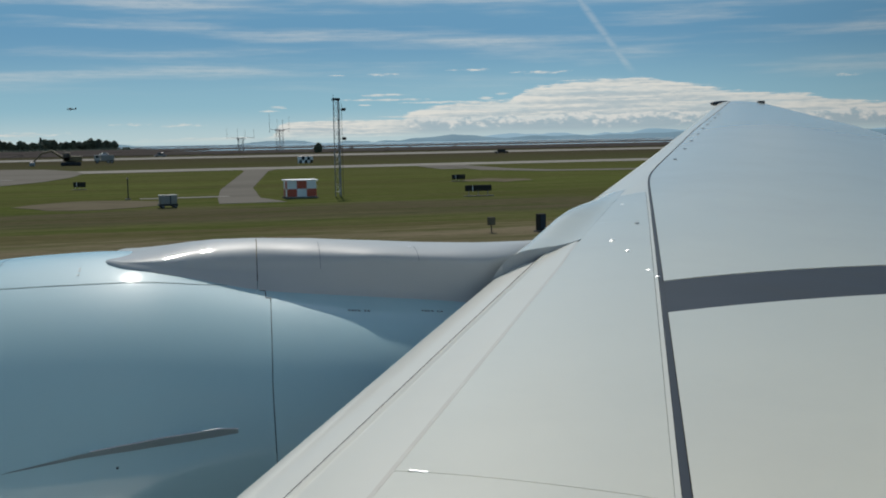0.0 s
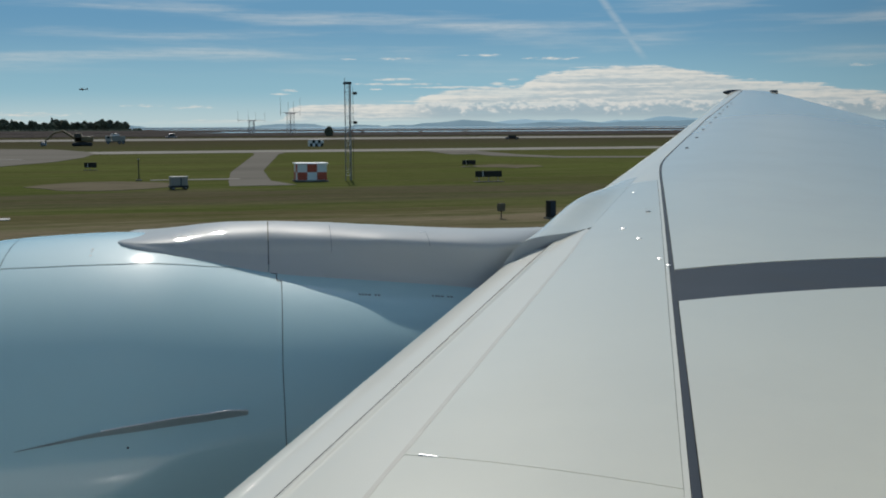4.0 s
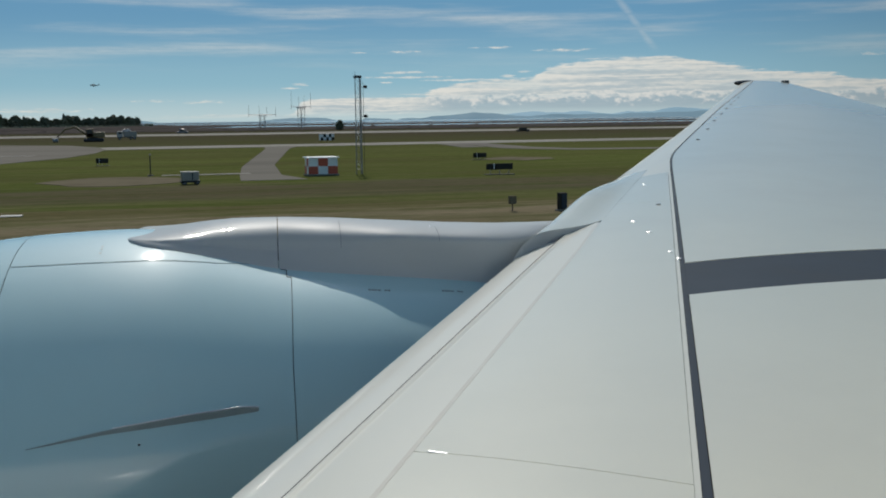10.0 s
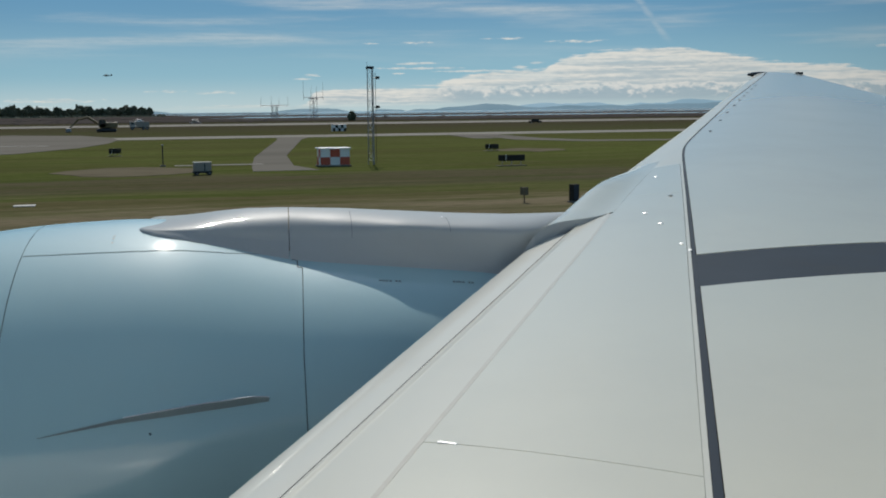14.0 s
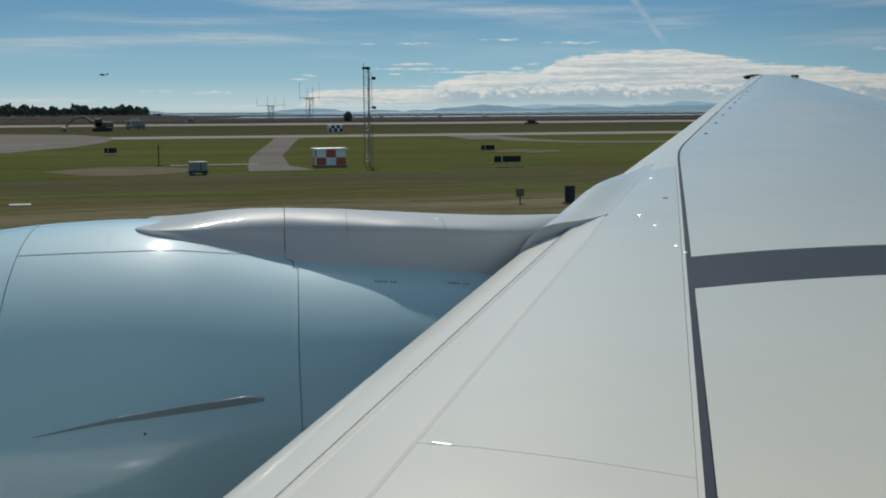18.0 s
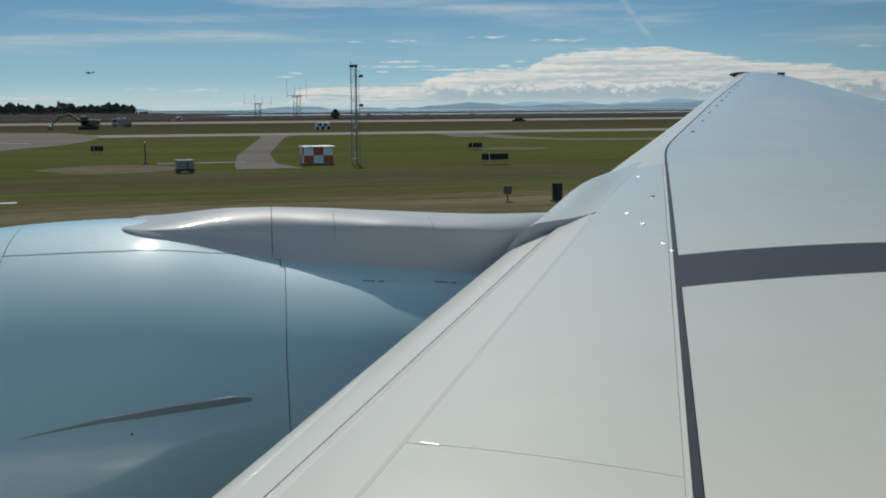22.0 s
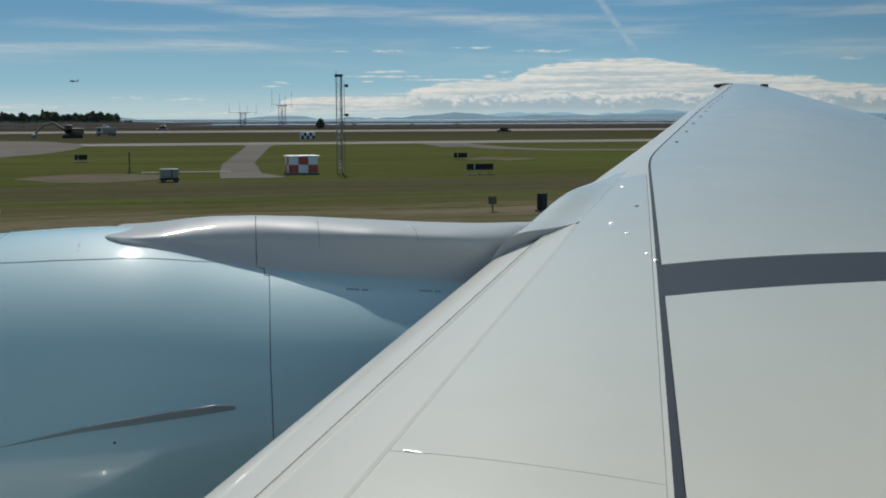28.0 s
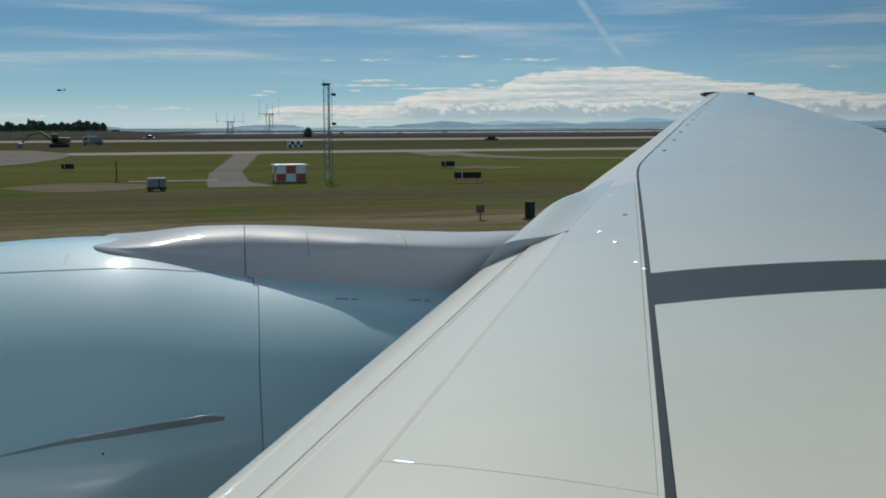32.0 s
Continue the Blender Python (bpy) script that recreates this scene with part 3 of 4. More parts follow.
skin("upper_wing_panel", lambda y: seam_s(y), lambda y: te_x(y) - le_x(y), -0.7, 5.59, 34, 24, WING, "pale grey upper wing skin", slant=(0, 0.10))
skin("cross_strip", lambda y: seam_s(y) - 0.004, lambda y: te_x(y) - le_x(y), 5.595, 6.305, 6, 24, DARK_GREY, "dark grey painted strip across the wing", lift=-0.003, slant=(0.10, 0.12))
skin("upper_wing_panel", lambda y: seam_s(y), lambda y: te_x(y) - le_x(y), 6.31, 27.3, 110, 24, WING, "pale grey upper wing skin", slant=(0.12, 0))
nose("outboard_slat", 10.0, 27.3, 90, lambda y: 0.12, BARE, "pale painted outboard slat nose")
skin("outboard_slat_panel", lambda y: 0.126, lambda y: seam_s(y) - strip_w(y) - 0.004, 10.2, 27.3, 110, 8, WING_EDGE, "glossy white slat panel")

# wing tip cap with dark lamp lenses at both ends
pts = []
for k, (dy, sh) in enumerate(((0, 1.0), (0.10, 0.93), (0.18, 0.75), (0.22, 0.4), (0.225, 0.02))):
    y = 27.31 + dy
    c = (te_x(27.3) - le_x(27.3))
    row = []
    for j in range(17):
        s = 0.02 + (c - 0.04) * (j / 16)
        zc = (wing_z(le_x(27.3) + s, 27.3) + wing_under(le_x(27.3) + s, 27.3)) / 2
        row.append((le_x(27.3) + s + dy * 0.667, y, zc + (wing_z(le_x(27.3) + s, 27.3) - zc) * sh))
    for j in range(15, 0, -1):
        s = 0.02 + (c - 0.04) * (j / 16)
        zc = (wing_z(le_x(27.3) + s, 27.3) + wing_under(le_x(27.3) + s, 27.3)) / 2
        row.append((le_x(27.3) + s + dy * 0.667, y, zc - (wing_z(le_x(27.3) + s, 27.3) - zc) * sh))
    pts.append(row)
tip = part("wing_tip", grid_mesh(pts, closed_u=True), WING, airliner, "rounded wing tip", smooth=True)
xt = le_x(27.3)
bm = bmesh.new()
bmesh.ops.create_uvsphere(bm, u_segments=14, v_segments=8, radius=1.0,
                          matrix=Matrix.Translation((xt + 0.26, 27.40, wing_z(xt + 0.2, 27.3) - 0.03)) @ Matrix.Diagonal((0.37, 0.15, 0.075, 1)))
part("tip_lamp", bm, TINT, tip, "dark glazed lamp housing", smooth=True)
bm = boxed((te_x(27.3) - 0.15, 27.30, wing_z(te_x(27.3) - 0.2, 27.3) - 0.04), (te_x(27.3) + 0.04, 27.42, wing_z(te_x(27.3) - 0.2, 27.3) + 0.045), 0.025)
part("tip_lamp", bm, TINT, tip, "dark rear tip fitting")

# small vent tabs behind the outboard spar strip
for y, s in ((13.05, 0.70), (14.39, 0.67), (15.61, 0.63), (16.77, 0.62), (17.84, 0.60), (18.78, 0.59), (19.69, 0.57), (20.67, 0.57), (21.8, 0.56)):
    x = le_x(y) + s
    bm = bmesh.new()
    bmesh.ops.create_uvsphere(bm, u_segments=10, v_segments=6, radius=1.0,
                              matrix=Matrix.Translation((x, y, wing_z(x, y))) @ pose(0, 0, 0, 0, 0, -20) @ Matrix.Diagonal((0.024, 0.05, 0.009, 1)))
    part("vent_tab", bm, DARK_GREY, airliner, "small dark vent tab", smooth=True)
# bright domes added in place of ghost glints, and a small access cap
for x, y, r in ((3.61, 7.74, 0.021), (3.525, 7.30, 0.020), (3.345, 6.625, 0.017), (3.305, 6.43, 0.015), (4.56, 9.55, 0.016)):
    bm = bmesh.new()
    bmesh.ops.create_uvsphere(bm, u_segments=14, v_segments=10, radius=r, matrix=Matrix.Translation((x, y, wing_z(x, y))) @ Matrix.Diagonal((1, 1, 0.3, 1)))
    part("fastener", bm, CHROME, airliner, "bright dome in place of a ghost glint", smooth=True)
bm = bmesh.new()
bmesh.ops.create_uvsphere(bm, u_segments=14, v_segments=8, radius=0.022, matrix=Matrix.Translation((4.12, 8.365, wing_z(4.12, 8.365))) @ Matrix.Diagonal((1, 1, 0.5, 1)))
part("access_cap", bm, PYLON, airliner, "small grey access cap")
# a glint on the skin, put in as a small bright metal bar
bm = boxed((-0.038, -0.0045, 0), (0.038, 0.0045, 0.007), 0.002)
bmesh.ops.transform(bm, matrix=Matrix.Translation((1.05, 3.885, wing_z(1.05, 3.885) - 0.003)) @ pose(0, 0, 0, 0, 0, -40), verts=bm.verts)
part("skin_latch", bm, CHROME, airliner, "polished bar in place of a glint on the skin")

# engine nacelle: rounded, slightly flattened sections along the engine's axis
NY, NZ = 7.0, 3.74
SCALE = 1.12
HALF_W, HALF_H, SQUARE = 1.55, 1.425, 2.0
COWL = ("nacelle", "reverser_cowl", "inlet_cowl", "cowl_core", "exhaust_cone")
ENGINE = COWL + ("pylon_front_fairing", "pylon")
CREST = [(-1.62, 4.85), (-1.45, 4.96), (-1.15, 5.055), (-0.8, 5.123), (-0.5, 5.152), (-0.2, 5.165), (0.0, 5.170), (0.15, 5.166), (0.3, 5.150), (0.45, 5.112), (0.6, 5.065), (0.742, 5.035),
         (0.9, 4.995), (1.2, 4.962), (1.6, 4.919), (2.0, 4.875), (2.5, 4.80), (3.0, 4.70)]


def interp(tab, x):
    if x <= tab[0][0]:
        return tab[0][1]
    for (x0, a), (x1, b) in zip(tab, tab[1:]):
        if x <= x1:
            return lerp(a, b, (x - x0) / (x1 - x0))
    return tab[-1][1]


def crest(x):
    """The height of the cowl's top line."""
    return sum(interp(CREST, x + d) * w for d, w in ((-0.16, 1), (-0.08, 2), (0, 3), (0.08, 2), (0.16, 1))) / 9


def cowl_point(x, a, off=0.0, size=None):
    """A point of the cowl at an angle in degrees round its axis, lifted by off."""
    h = (crest(x) - NZ) if size is None else HALF_H * size
    w, c, n = HALF_W * h / HALF_H, math.cos(radians(a)), math.sin(radians(a))
    k = (abs(c / w) ** SQUARE + abs(n / h) ** SQUARE) ** (-1 / SQUARE) + off
    return Vector((x, NY + k * c, NZ + k * n))


def cowl_height(x, y):
    """The height of the cowl's upper side over y."""
    h = crest(x) - NZ
    return NZ + h * (1 - min(1.0, abs(y - NY) / (HALF_W * h / HALF_H)) ** SQUARE) ** (1 / SQUARE)


def bow(a):
    """How far back the joint of the fan cowl lies near the pylon."""
    return 0.030 * min(max((144.0 - a) / 31.0, 0.0), 1.0) * min(max((a - 50.0) / 18.0, 0.0), 1.0)


def spin(x0, x1, n, off=0.0, seg=128, aft=0.0, fore=0.0):
    """A length of the cowl; aft and fore say how much its ends follow the bowed joint."""
    rows = []
    for i in range(n + 1):
        f = i / n
        w = aft * f ** 4 + fore * (1 - f) ** 4
        rows.append([cowl_point(lerp(x0, x1, f) + w * bow(360 * k / seg), 360 * k / seg, off) for k in range(seg)])
    return grid_mesh(rows, closed_u=True)


nacelle = part("nacelle", spin(-0.4985, 0.932, 30, seg=192, aft=1.0), NACELLE, airliner, "glossy ice-blue fan cowl", smooth=True)
reverser = part("reverser_cowl", spin(0.9365, 3.4, 36, seg=192, fore=1.0), NACELLE, airliner, "glossy ice-blue reverser cowl", smooth=True)
lip_pts = [[cowl_point(x, 360 * k / 128) for k in range(128)] for x in (-0.5025, -0.6, -0.75, -0.9, -1.05, -1.2, -1.35)]
lip_pts += [[cowl_point(x, 360 * k / 128, 0.0, f) for k in range(128)] for x, f in ((-1.48, 0.855), (-1.58, 0.825), (-1.62, 0.79), (-1.6, 0.755), (-1.5, 0.735), (-1.2, 0.725), (-0.4, 0.76), (0.3, 0.79))]
inlet = part("inlet_cowl", grid_mesh(lip_pts, closed_u=True), NACELLE, airliner, "pale inlet cowl with rounded lip", smooth=True)
part("cowl_core", spin(-0.55, 3.3, 40, -0.02), LINE, airliner, "dark core inside the cowl gaps", smooth=True)
bm = bmesh.new()
bmesh.ops.create_cone(bm, cap_ends=True, segments=48, radius1=1.08, radius2=1.08, depth=0.05, matrix=Matrix.Translation((0.3, NY, NZ)) @ pose(0, 0, 0, 0, 90, 0) @ Matrix.Diagonal((1, HALF_W / HALF_H, 1, 1)))
part("fan_disc", bm, GAP, inlet, "dark fan face")
bm = bmesh.new()
tube(bm, (3.3, NY, NZ), (4.3, NY, NZ), 0.8, 0.45, 40)
part("exhaust_cone", bm, STEEL, airliner, "dull steel exhaust")


def cowl_line(name, pts_xa, wide, parent, material, off=0.0015, label=""):
    """A thin line along the cowl, through points of length and angle."""
    out = []
    for i, (x, a) in enumerate(pts_xa):
        q = pts_xa[min(i + 1, len(pts_xa) - 1)]
        p = pts_xa[max(i - 1, 0)]
        r = (cowl_point(x, a) - Vector((x, NY, NZ))).length
        dx, da = q[0] - p[0], radians(q[1] - p[1]) * r
        n = math.hypot(dx, da) or 1
        out.append([cowl_point(x - sgn * da / n * wide / 2, a + math.degrees(sgn * dx / n * wide / 2 / r), off) for sgn in (-1, 1)])
    return part(name, grid_mesh(out), material, parent, label)


# top hinge line along the fan cowl, a stepped joint at the pylon, small pale rivets
HINGE = [(-0.5, 113.9), (-0.319, 114.5), (-0.037, 114.95), (0.1, 114.8), (0.248, 114.1), (0.4, 112.7), (0.549, 110.85), (0.66, 108.9), (0.757, 107.1)]
cowl_line("hinge_line", [(lerp(-0.495, 0.757, i / 40), interp(HINGE, lerp(-0.495, 0.757, i / 40))) for i in range(41)], 0.006, nacelle, LINE)
# the joint steps forward twice on its way to the pylon
cowl_line("seam_cover", [(0.9645, 105.5), (0.9645, 109.0), (0.9645, 112.4)], 0.014, nacelle, NACELLE, off=0.0008)
cowl_line("seam_step", [(0.908, 108.4), (0.925, 108.4), (0.941, 108.4)], 0.010, nacelle, GAP)
cowl_line("seam_step", [(0.9385, 108.4), (0.9385, 110.0), (0.9385, 112.6)], 0.006, nacelle, GAP)
cowl_line("seam_step", [(0.936, 112.6), (0.950, 112.6), (0.967, 112.6)], 0.010, nacelle, GAP)
for x, a in ((-0.067, 106.4), (-0.067, 107.9), (-0.067, 110.2)):
    cowl_line("rivet", [(x, a), (x + 0.006, a), (x + 0.012, a)], 0.010, nacelle, SEAL)

# strake: a thin curved fin on the inboard side of the fan cowl
bm = bmesh.new()
ring = []
FIN_LINE = [(-0.30, 159.2), (0.016, 157.5), (0.26, 156.6), (0.528, 155.35), (0.745, 154.1)]
for i in range(21):
    f = i / 20
    x = lerp(-0.30, 0.745, f)
    a = interp(FIN_LINE, x)
    h = 0.040 * min(1, f * 1.5) ** 0.9 * min(1, (1 - f) * 9 + 0.25)
    th = 0.25 + 0.75 * min(1, f * 2)
    base = cowl_point(x, a, -0.01)
    e = (base - Vector((x, NY, NZ))).normalized()
    # the fin stands out level, so that its upper face shows to the cabin
    e = (e * 0.75 + Vector((0, -0.2, 0.62))).normalized()
    tdir = Vector((0, -e.z, e.y))
    ring.append([base - tdir * 0.012 * th, base + e * (h + 0.01) - tdir * 0.004 * th, base + e * (h + 0.014), base + e * (h + 0.01) + tdir * 0.004 * th, base + tdir * 0.012 * th])
vs = [[bm.verts.new(p) for p in row] for row in ring]
for i in range(20):
    for k in range(5):
        bm.faces.new((vs[i][k], vs[i][(k + 1) % 5], vs[i + 1][(k + 1) % 5], vs[i + 1][k]))
bm.faces.new(vs[0]), bm.faces.new(vs[-1])
strake = part("strake", bm, FIN, nacelle, "thin blue-grey strake fin")
# highlight along the fin's edge, added as a thin bright bead
bm = bmesh.new()
for a, b in zip(ring[7:], ring[8:]):
    tube(bm, a[2] + Vector((0, 0, 0.004)), b[2] + Vector((0, 0, 0.004)), 0.003, 0.003, 6)
part("edge", bm, CHROME, strake, "bright bead in place of the edge's highlight")
bm = bmesh.new()
bmesh.ops.create_uvsphere(bm, u_segments=10, v_segments=6, radius=0.006, matrix=Matrix.Translation(cowl_point(0.179, 159.8)))
part("drain_hole", bm, BLACK, nacelle, "small dark drain hole")

# pylon over the nacelle, rounded on top, and its fairing over the leading edge
PY = 7.05
PTOP = [(0.01, 5.143), (0.05, 5.147), (0.14, 5.154), (0.33, 5.174), (0.5, 5.197), (0.66, 5.209), (0.92, 5.208), (1.25, 5.191), (1.61, 5.160), (1.98, 5.133), (2.36, 5.114), (2.69, 5.104), (3.4, 5.10)]
PWID = [(0.01, 0.06), (0.05, 0.30), (0.095, 0.405), (0.17, 0.462), (0.25, 0.482), (0.395, 0.484), (0.607, 0.444), (0.80, 0.431), (0.94, 0.427), (1.77, 0.412), (2.02, 0.405), (2.2, 0.40), (2.35, 0.355), (2.5, 0.28), (2.62, 0.17), (2.70, 0.08)]


def pylon_row(x):
    """One section of the pylon, from its inboard foot over the top."""
    top = sum(interp(PTOP, x + d) for d in (-0.03, 0, 0.03)) / 3
    w = sum(interp(PWID, x + d) for d in (-0.01, 0, 0.01)) / 3
    out = w if x < 2.0 else 0.40 - 0.03 * (x - 2.0)
    mid, half = PY + (out - w) / 2, (out + w) / 2
    foot = min(cowl_height(x, PY - w), top - 0.022)
    # leaning flanks in front, upright sides with square shoulders further back
    rise = min(interp([(0.01, 0.004), (0.13, 0.024), (0.25, 0.034), (0.4, 0.048), (0.6, 0.066), (0.9, 0.10), (1.2, 0.15), (1.6, 0.215), (2.0, 0.24)], x), max(top - foot, 0.012) * 0.75)
    inset = rise * interp([(0.6, 0.95), (0.95, 0.8), (1.2, 0.35), (1.6, 0.04), (2.0, 0.0)], x)
    crown = max(top - foot - rise, 0.006)
    # a small fillet runs the side out onto the cowl
    run = min(1.0, max(0.1, (x - 0.1) / 0.6))
    row = [(x, PY - w - 0.03 * run, foot - 0.02), (x, PY - w - 0.012 * run, foot + 0.004)]
    row += [(x, PY - w + inset * q, foot + 0.012 + (rise - 0.012) * q) for q in (0.15, 0.5, 0.85)]
    for k in range(21):
        a = radians(180 - 9 * k)
        cx = math.copysign(abs(math.cos(a)) ** 0.92, math.cos(a))
        row.append((x, mid + (half - inset) * cx, foot + rise + crown * abs(math.sin(a)) ** 0.92))
    row += [(x, PY + out - inset * 0.5, foot + rise * 0.5), (x, PY + out, foot - 0.02)]
    return row


def pylon_body(x0, x1, n):
    return grid_mesh([pylon_row(lerp(x0, x1, i / n)) for i in range(n + 1)])


part("pylon_front_fairing", pylon_body(0.01, 0.914, 62), PYLON, airliner, "grey rounded front pylon fairing", smooth=True)
pylon = part("pylon", pylon_body(0.919, 2.70, 42), PYLON, airliner, "grey engine pylon with rounded top", smooth=True)
bm = boxed((0.86, PY - 0.30, 4.6), (0.97, PY + 0.30, 5.06))
part("pylon_core", bm, GAP, pylon, "dark core inside the pylon gap")
for x, y, z in ((0.930, 6.85, 5.160), (1.275, 6.80, 5.134), (1.286, 6.70, 5.100), (1.857, 6.85, 5.132), (1.876, 6.69, 5.075)):
    bm = bmesh.new()
    bmesh.ops.create_uvsphere(bm, u_segments=10, v_segments=6, radius=0.007, matrix=Matrix.Translation((x, y, z)))
    part("fastener", bm, CHROME, pylon, "polished metal fastener", smooth=True)
for x, k0, k1 in ((1.286, 4, 14), (1.883, 5, 13)):
    hub = Vector((x, PY, 4.9))
    edges = [[Vector(p) + (Vector(p) - hub).normalized() * 0.002 for p in pylon_row(q)[k0:k1]] for q in (x, x + 0.0035)]
    part("panel_seam", grid_mesh(edges), LINE, pylon)
STENCILS = ((1.401, 117.5), (1.847, 116.4))
# two rows of illegible stencil marks on the reverser cowl beside the pylon
for x0, a0 in STENCILS:
    for k, wide in enumerate((0.014, 0.016, 0.013, 0.016, 0.0, 0.014, 0.016)):
        x = x0 + 0.019 * k
        if wide:
            cowl_line("stencil_bar", [(x, a0), (x + wide, a0)], 0.018, reverser, LINE)

# raised fairing where the pylon runs over the leading edge
def fair_d(y):
    return interp([(7.4, 0.105), (8.0, 0.092), (8.5, 0.104), (8.9, 0.115), (9.3, 0.105), (9.7, 0.075), (10.2, 0.032), (10.7, 0.0)], y)


def fair_wall(s):
    return 7.42 + 0.60 * max(0.0, (s - 0.13) / 0.455) ** 1.2


pts = []
NS = 16
for i in range(41):
    v = i / 40
    row = []
    for k in range(NS + 1):
        s0 = 0.13 * (1 - v) ** 2
        end = lap_s(lerp(8.0, 10.7, v)) + 0.012
        s = s0 + (end - s0) * (k / NS) ** 1.5
        y = lerp(fair_wall(s), 10.7, v)
        fall = max(0.0, 1 - max(0.0, (s - 0.16) / (end - 0.16)))
        b = fall * fall * (3 - 2 * fall) if fall < 1 else 1.0
        b *= min(1.0, 0.25 + 0.75 * math.sin(min(1.0, (s - s0 * 0.4) / 0.2) * math.pi / 2))
        row.append((le_x(y) + s, y, wing_z(le_x(y) + s, y) + fair_d(y) * b + 0.0006))
    x0, y0, z0 = row[0]
    d = fair_d(y0)
    k = (1 - v) ** 0.5 * min(1.0, v * 8)
    pre = [(x0 - 0.03 * k, y0, z0 - 0.25), (x0 - 0.10 * k, y0, z0 - 0.115), (x0 - 0.055 * k - 0.006, y0, z0 - 0.045)]
    pts.append(pre + row)
fairing = part("pylon_fairing", grid_mesh(pts), WING, airliner, "white raised fairing over the leading edge", smooth=True)
# its inboard end face, down to the wing
x0, y0, z0 = pts[0][3]
top_row = [(x0 - 0.075, y0, z0 - 0.10), (x0 - 0.045, y0, z0 - 0.052)] + pts[0][3:]
face = [top_row, [(x, y - 0.004, min(z - 0.004, wing_z(x, y) - 0.06)) for x, y, z in top_row]]
part("fairing_end", grid_mesh(face), PYLON, fairing, "grey end face of the fairing")

# the engine and pylon stand further out along the wing, turned in a little
for ob in airliner.children_recursive:
    if ob.name.split(".")[0] in ENGINE or (ob.parent and ob.parent.name.split(".")[0] in ENGINE + ("strake",)):
        skew = ob.name.split(".")[0] in COWL or ob.parent.name.split(".")[0] in COWL + ("strake",)
        for vtx in ob.data.vertices:
            p = vtx.co
            if skew:
                p.x += (0.095 + 0.05 * max(0.0, 0.3 - p.x)) * (p.y - NY)
            else:
                p.x += 0.13 * (p.y - PY) + 1.4 * max(0.0, p.x - 2.35) * max(0.0, p.y - PY + 0.1)
            vtx.co = (p.x * SCALE, p.y * SCALE, EYE_Z + (p.z - EYE_Z) * SCALE)

# fuselage side behind the window
pts = []
for i in range(13):
    x = -26 + 52 * i / 12
    pts.append([(x, -3.16 + 3.1 * math.cos(radians(k * 6 - 100)), 5.35 + 3.1 * math.sin(radians(k * 6 - 100))) for k in range(61)])
bm = grid_mesh(pts, closed_u=True)
bm.verts.ensure_lookup_table()
n = len(pts[0])
bm.faces.new([bm.verts[k] for k in range(n)])
bm.faces.new([bm.verts[len(bm.verts) - n + k] for k in range(n)])
fuselage = part("fuselage", bm, HULL, airliner, "white fuselage side", smooth=True)
# a row of cabin windows, some with the blind down
rnd = random.Random(12)
for k in range(-30, 34):
    x, shut = 0.24 + 0.53 * k, rnd.random() < 0.35
    rings = []
    for grow, out in ((1.0, -0.012), (1.0, 0.006), (0.8, 0.006), (0.78, -0.004), (0.01, -0.004)):
        ring = []
        for q in range(20):
            a = 2 * math.pi * q / 20
            u = math.copysign(abs(math.cos(a)) ** 0.7, math.cos(a)) * 0.145 * grow
            v = math.copysign(abs(math.sin(a)) ** 0.7, math.sin(a)) * 0.215 * grow + 0.5
            turn = math.asin(v / 3.1)
            ring.append((x + u, -3.16 + (3.1 + out) * math.cos(turn), 5.35 + (3.1 + out) * math.sin(turn)))
        rings.append(ring)
    window = part("window", grid_mesh(rings[:4], closed_u=True), HULL, fuselage)
    part("blind" if shut else "pane", grid_mesh(rings[3:], closed_u=True), WHITE if shut else TINT, window, "closed white blind" if shut else "dark cabin window pane")

for x, y in ((6.0, -0.6), (6.0, -5.7)):
    bm = bmesh.new()
    for dx in (-1.4, 0, 1.4):
        for dy in (-0.7, 0.7):
            tube(bm, (x + dx, y + dy - 0.22, 0.68), (x + dx, y + dy + 0.22, 0.68), 0.66, 0.66, 28)
    tube(bm, (x, y, 0.68), (x, y, 3.0), 0.18, 0.2, 14)
    part("landing_gear", bm, BLACK, airliner, "black tyred landing gear")


# ---- things on the airfield ----
def leafy_crown(rnd, high, wide, base, count, conic=False, slim=1.0):
    """Many small leaf clumps round a tapering or rounded crown."""
    bm = bmesh.new()
    for _ in range(count):
        f = rnd.random()
        z = base + (high - base) * f
        if conic:
            r = wide * (1 - f) ** 0.8 + 0.15
        else:
            r = wide * math.sin(math.pi * (0.12 + 0.83 * f)) ** 0.7
        a, k = rnd.uniform(0, 2 * math.pi), math.sqrt(rnd.random())
        c = Vector((r * k * math.cos(a), r * k * math.sin(a), z + rnd.uniform(-0.4, 0.4)))
        size = rnd.uniform(0.7, 1.7) * slim
        q = Euler((rnd.uniform(0, 6), rnd.uniform(0, 6), rnd.uniform(0, 6))).to_matrix()
        vs = [bm.verts.new(c + q @ Vector(p) * size) for p in ((1, 0, 0.2), (0, 0.9, -0.2), (-1, 0, 0.25), (0, -0.9, -0.1), (0, 0, 0.8))]
        for t in ((0, 1, 4), (1, 2, 4), (2, 3, 4), (3, 0, 4), (0, 3, 2, 1)):
            bm.faces.new([vs[n] for n in t])
    return bm


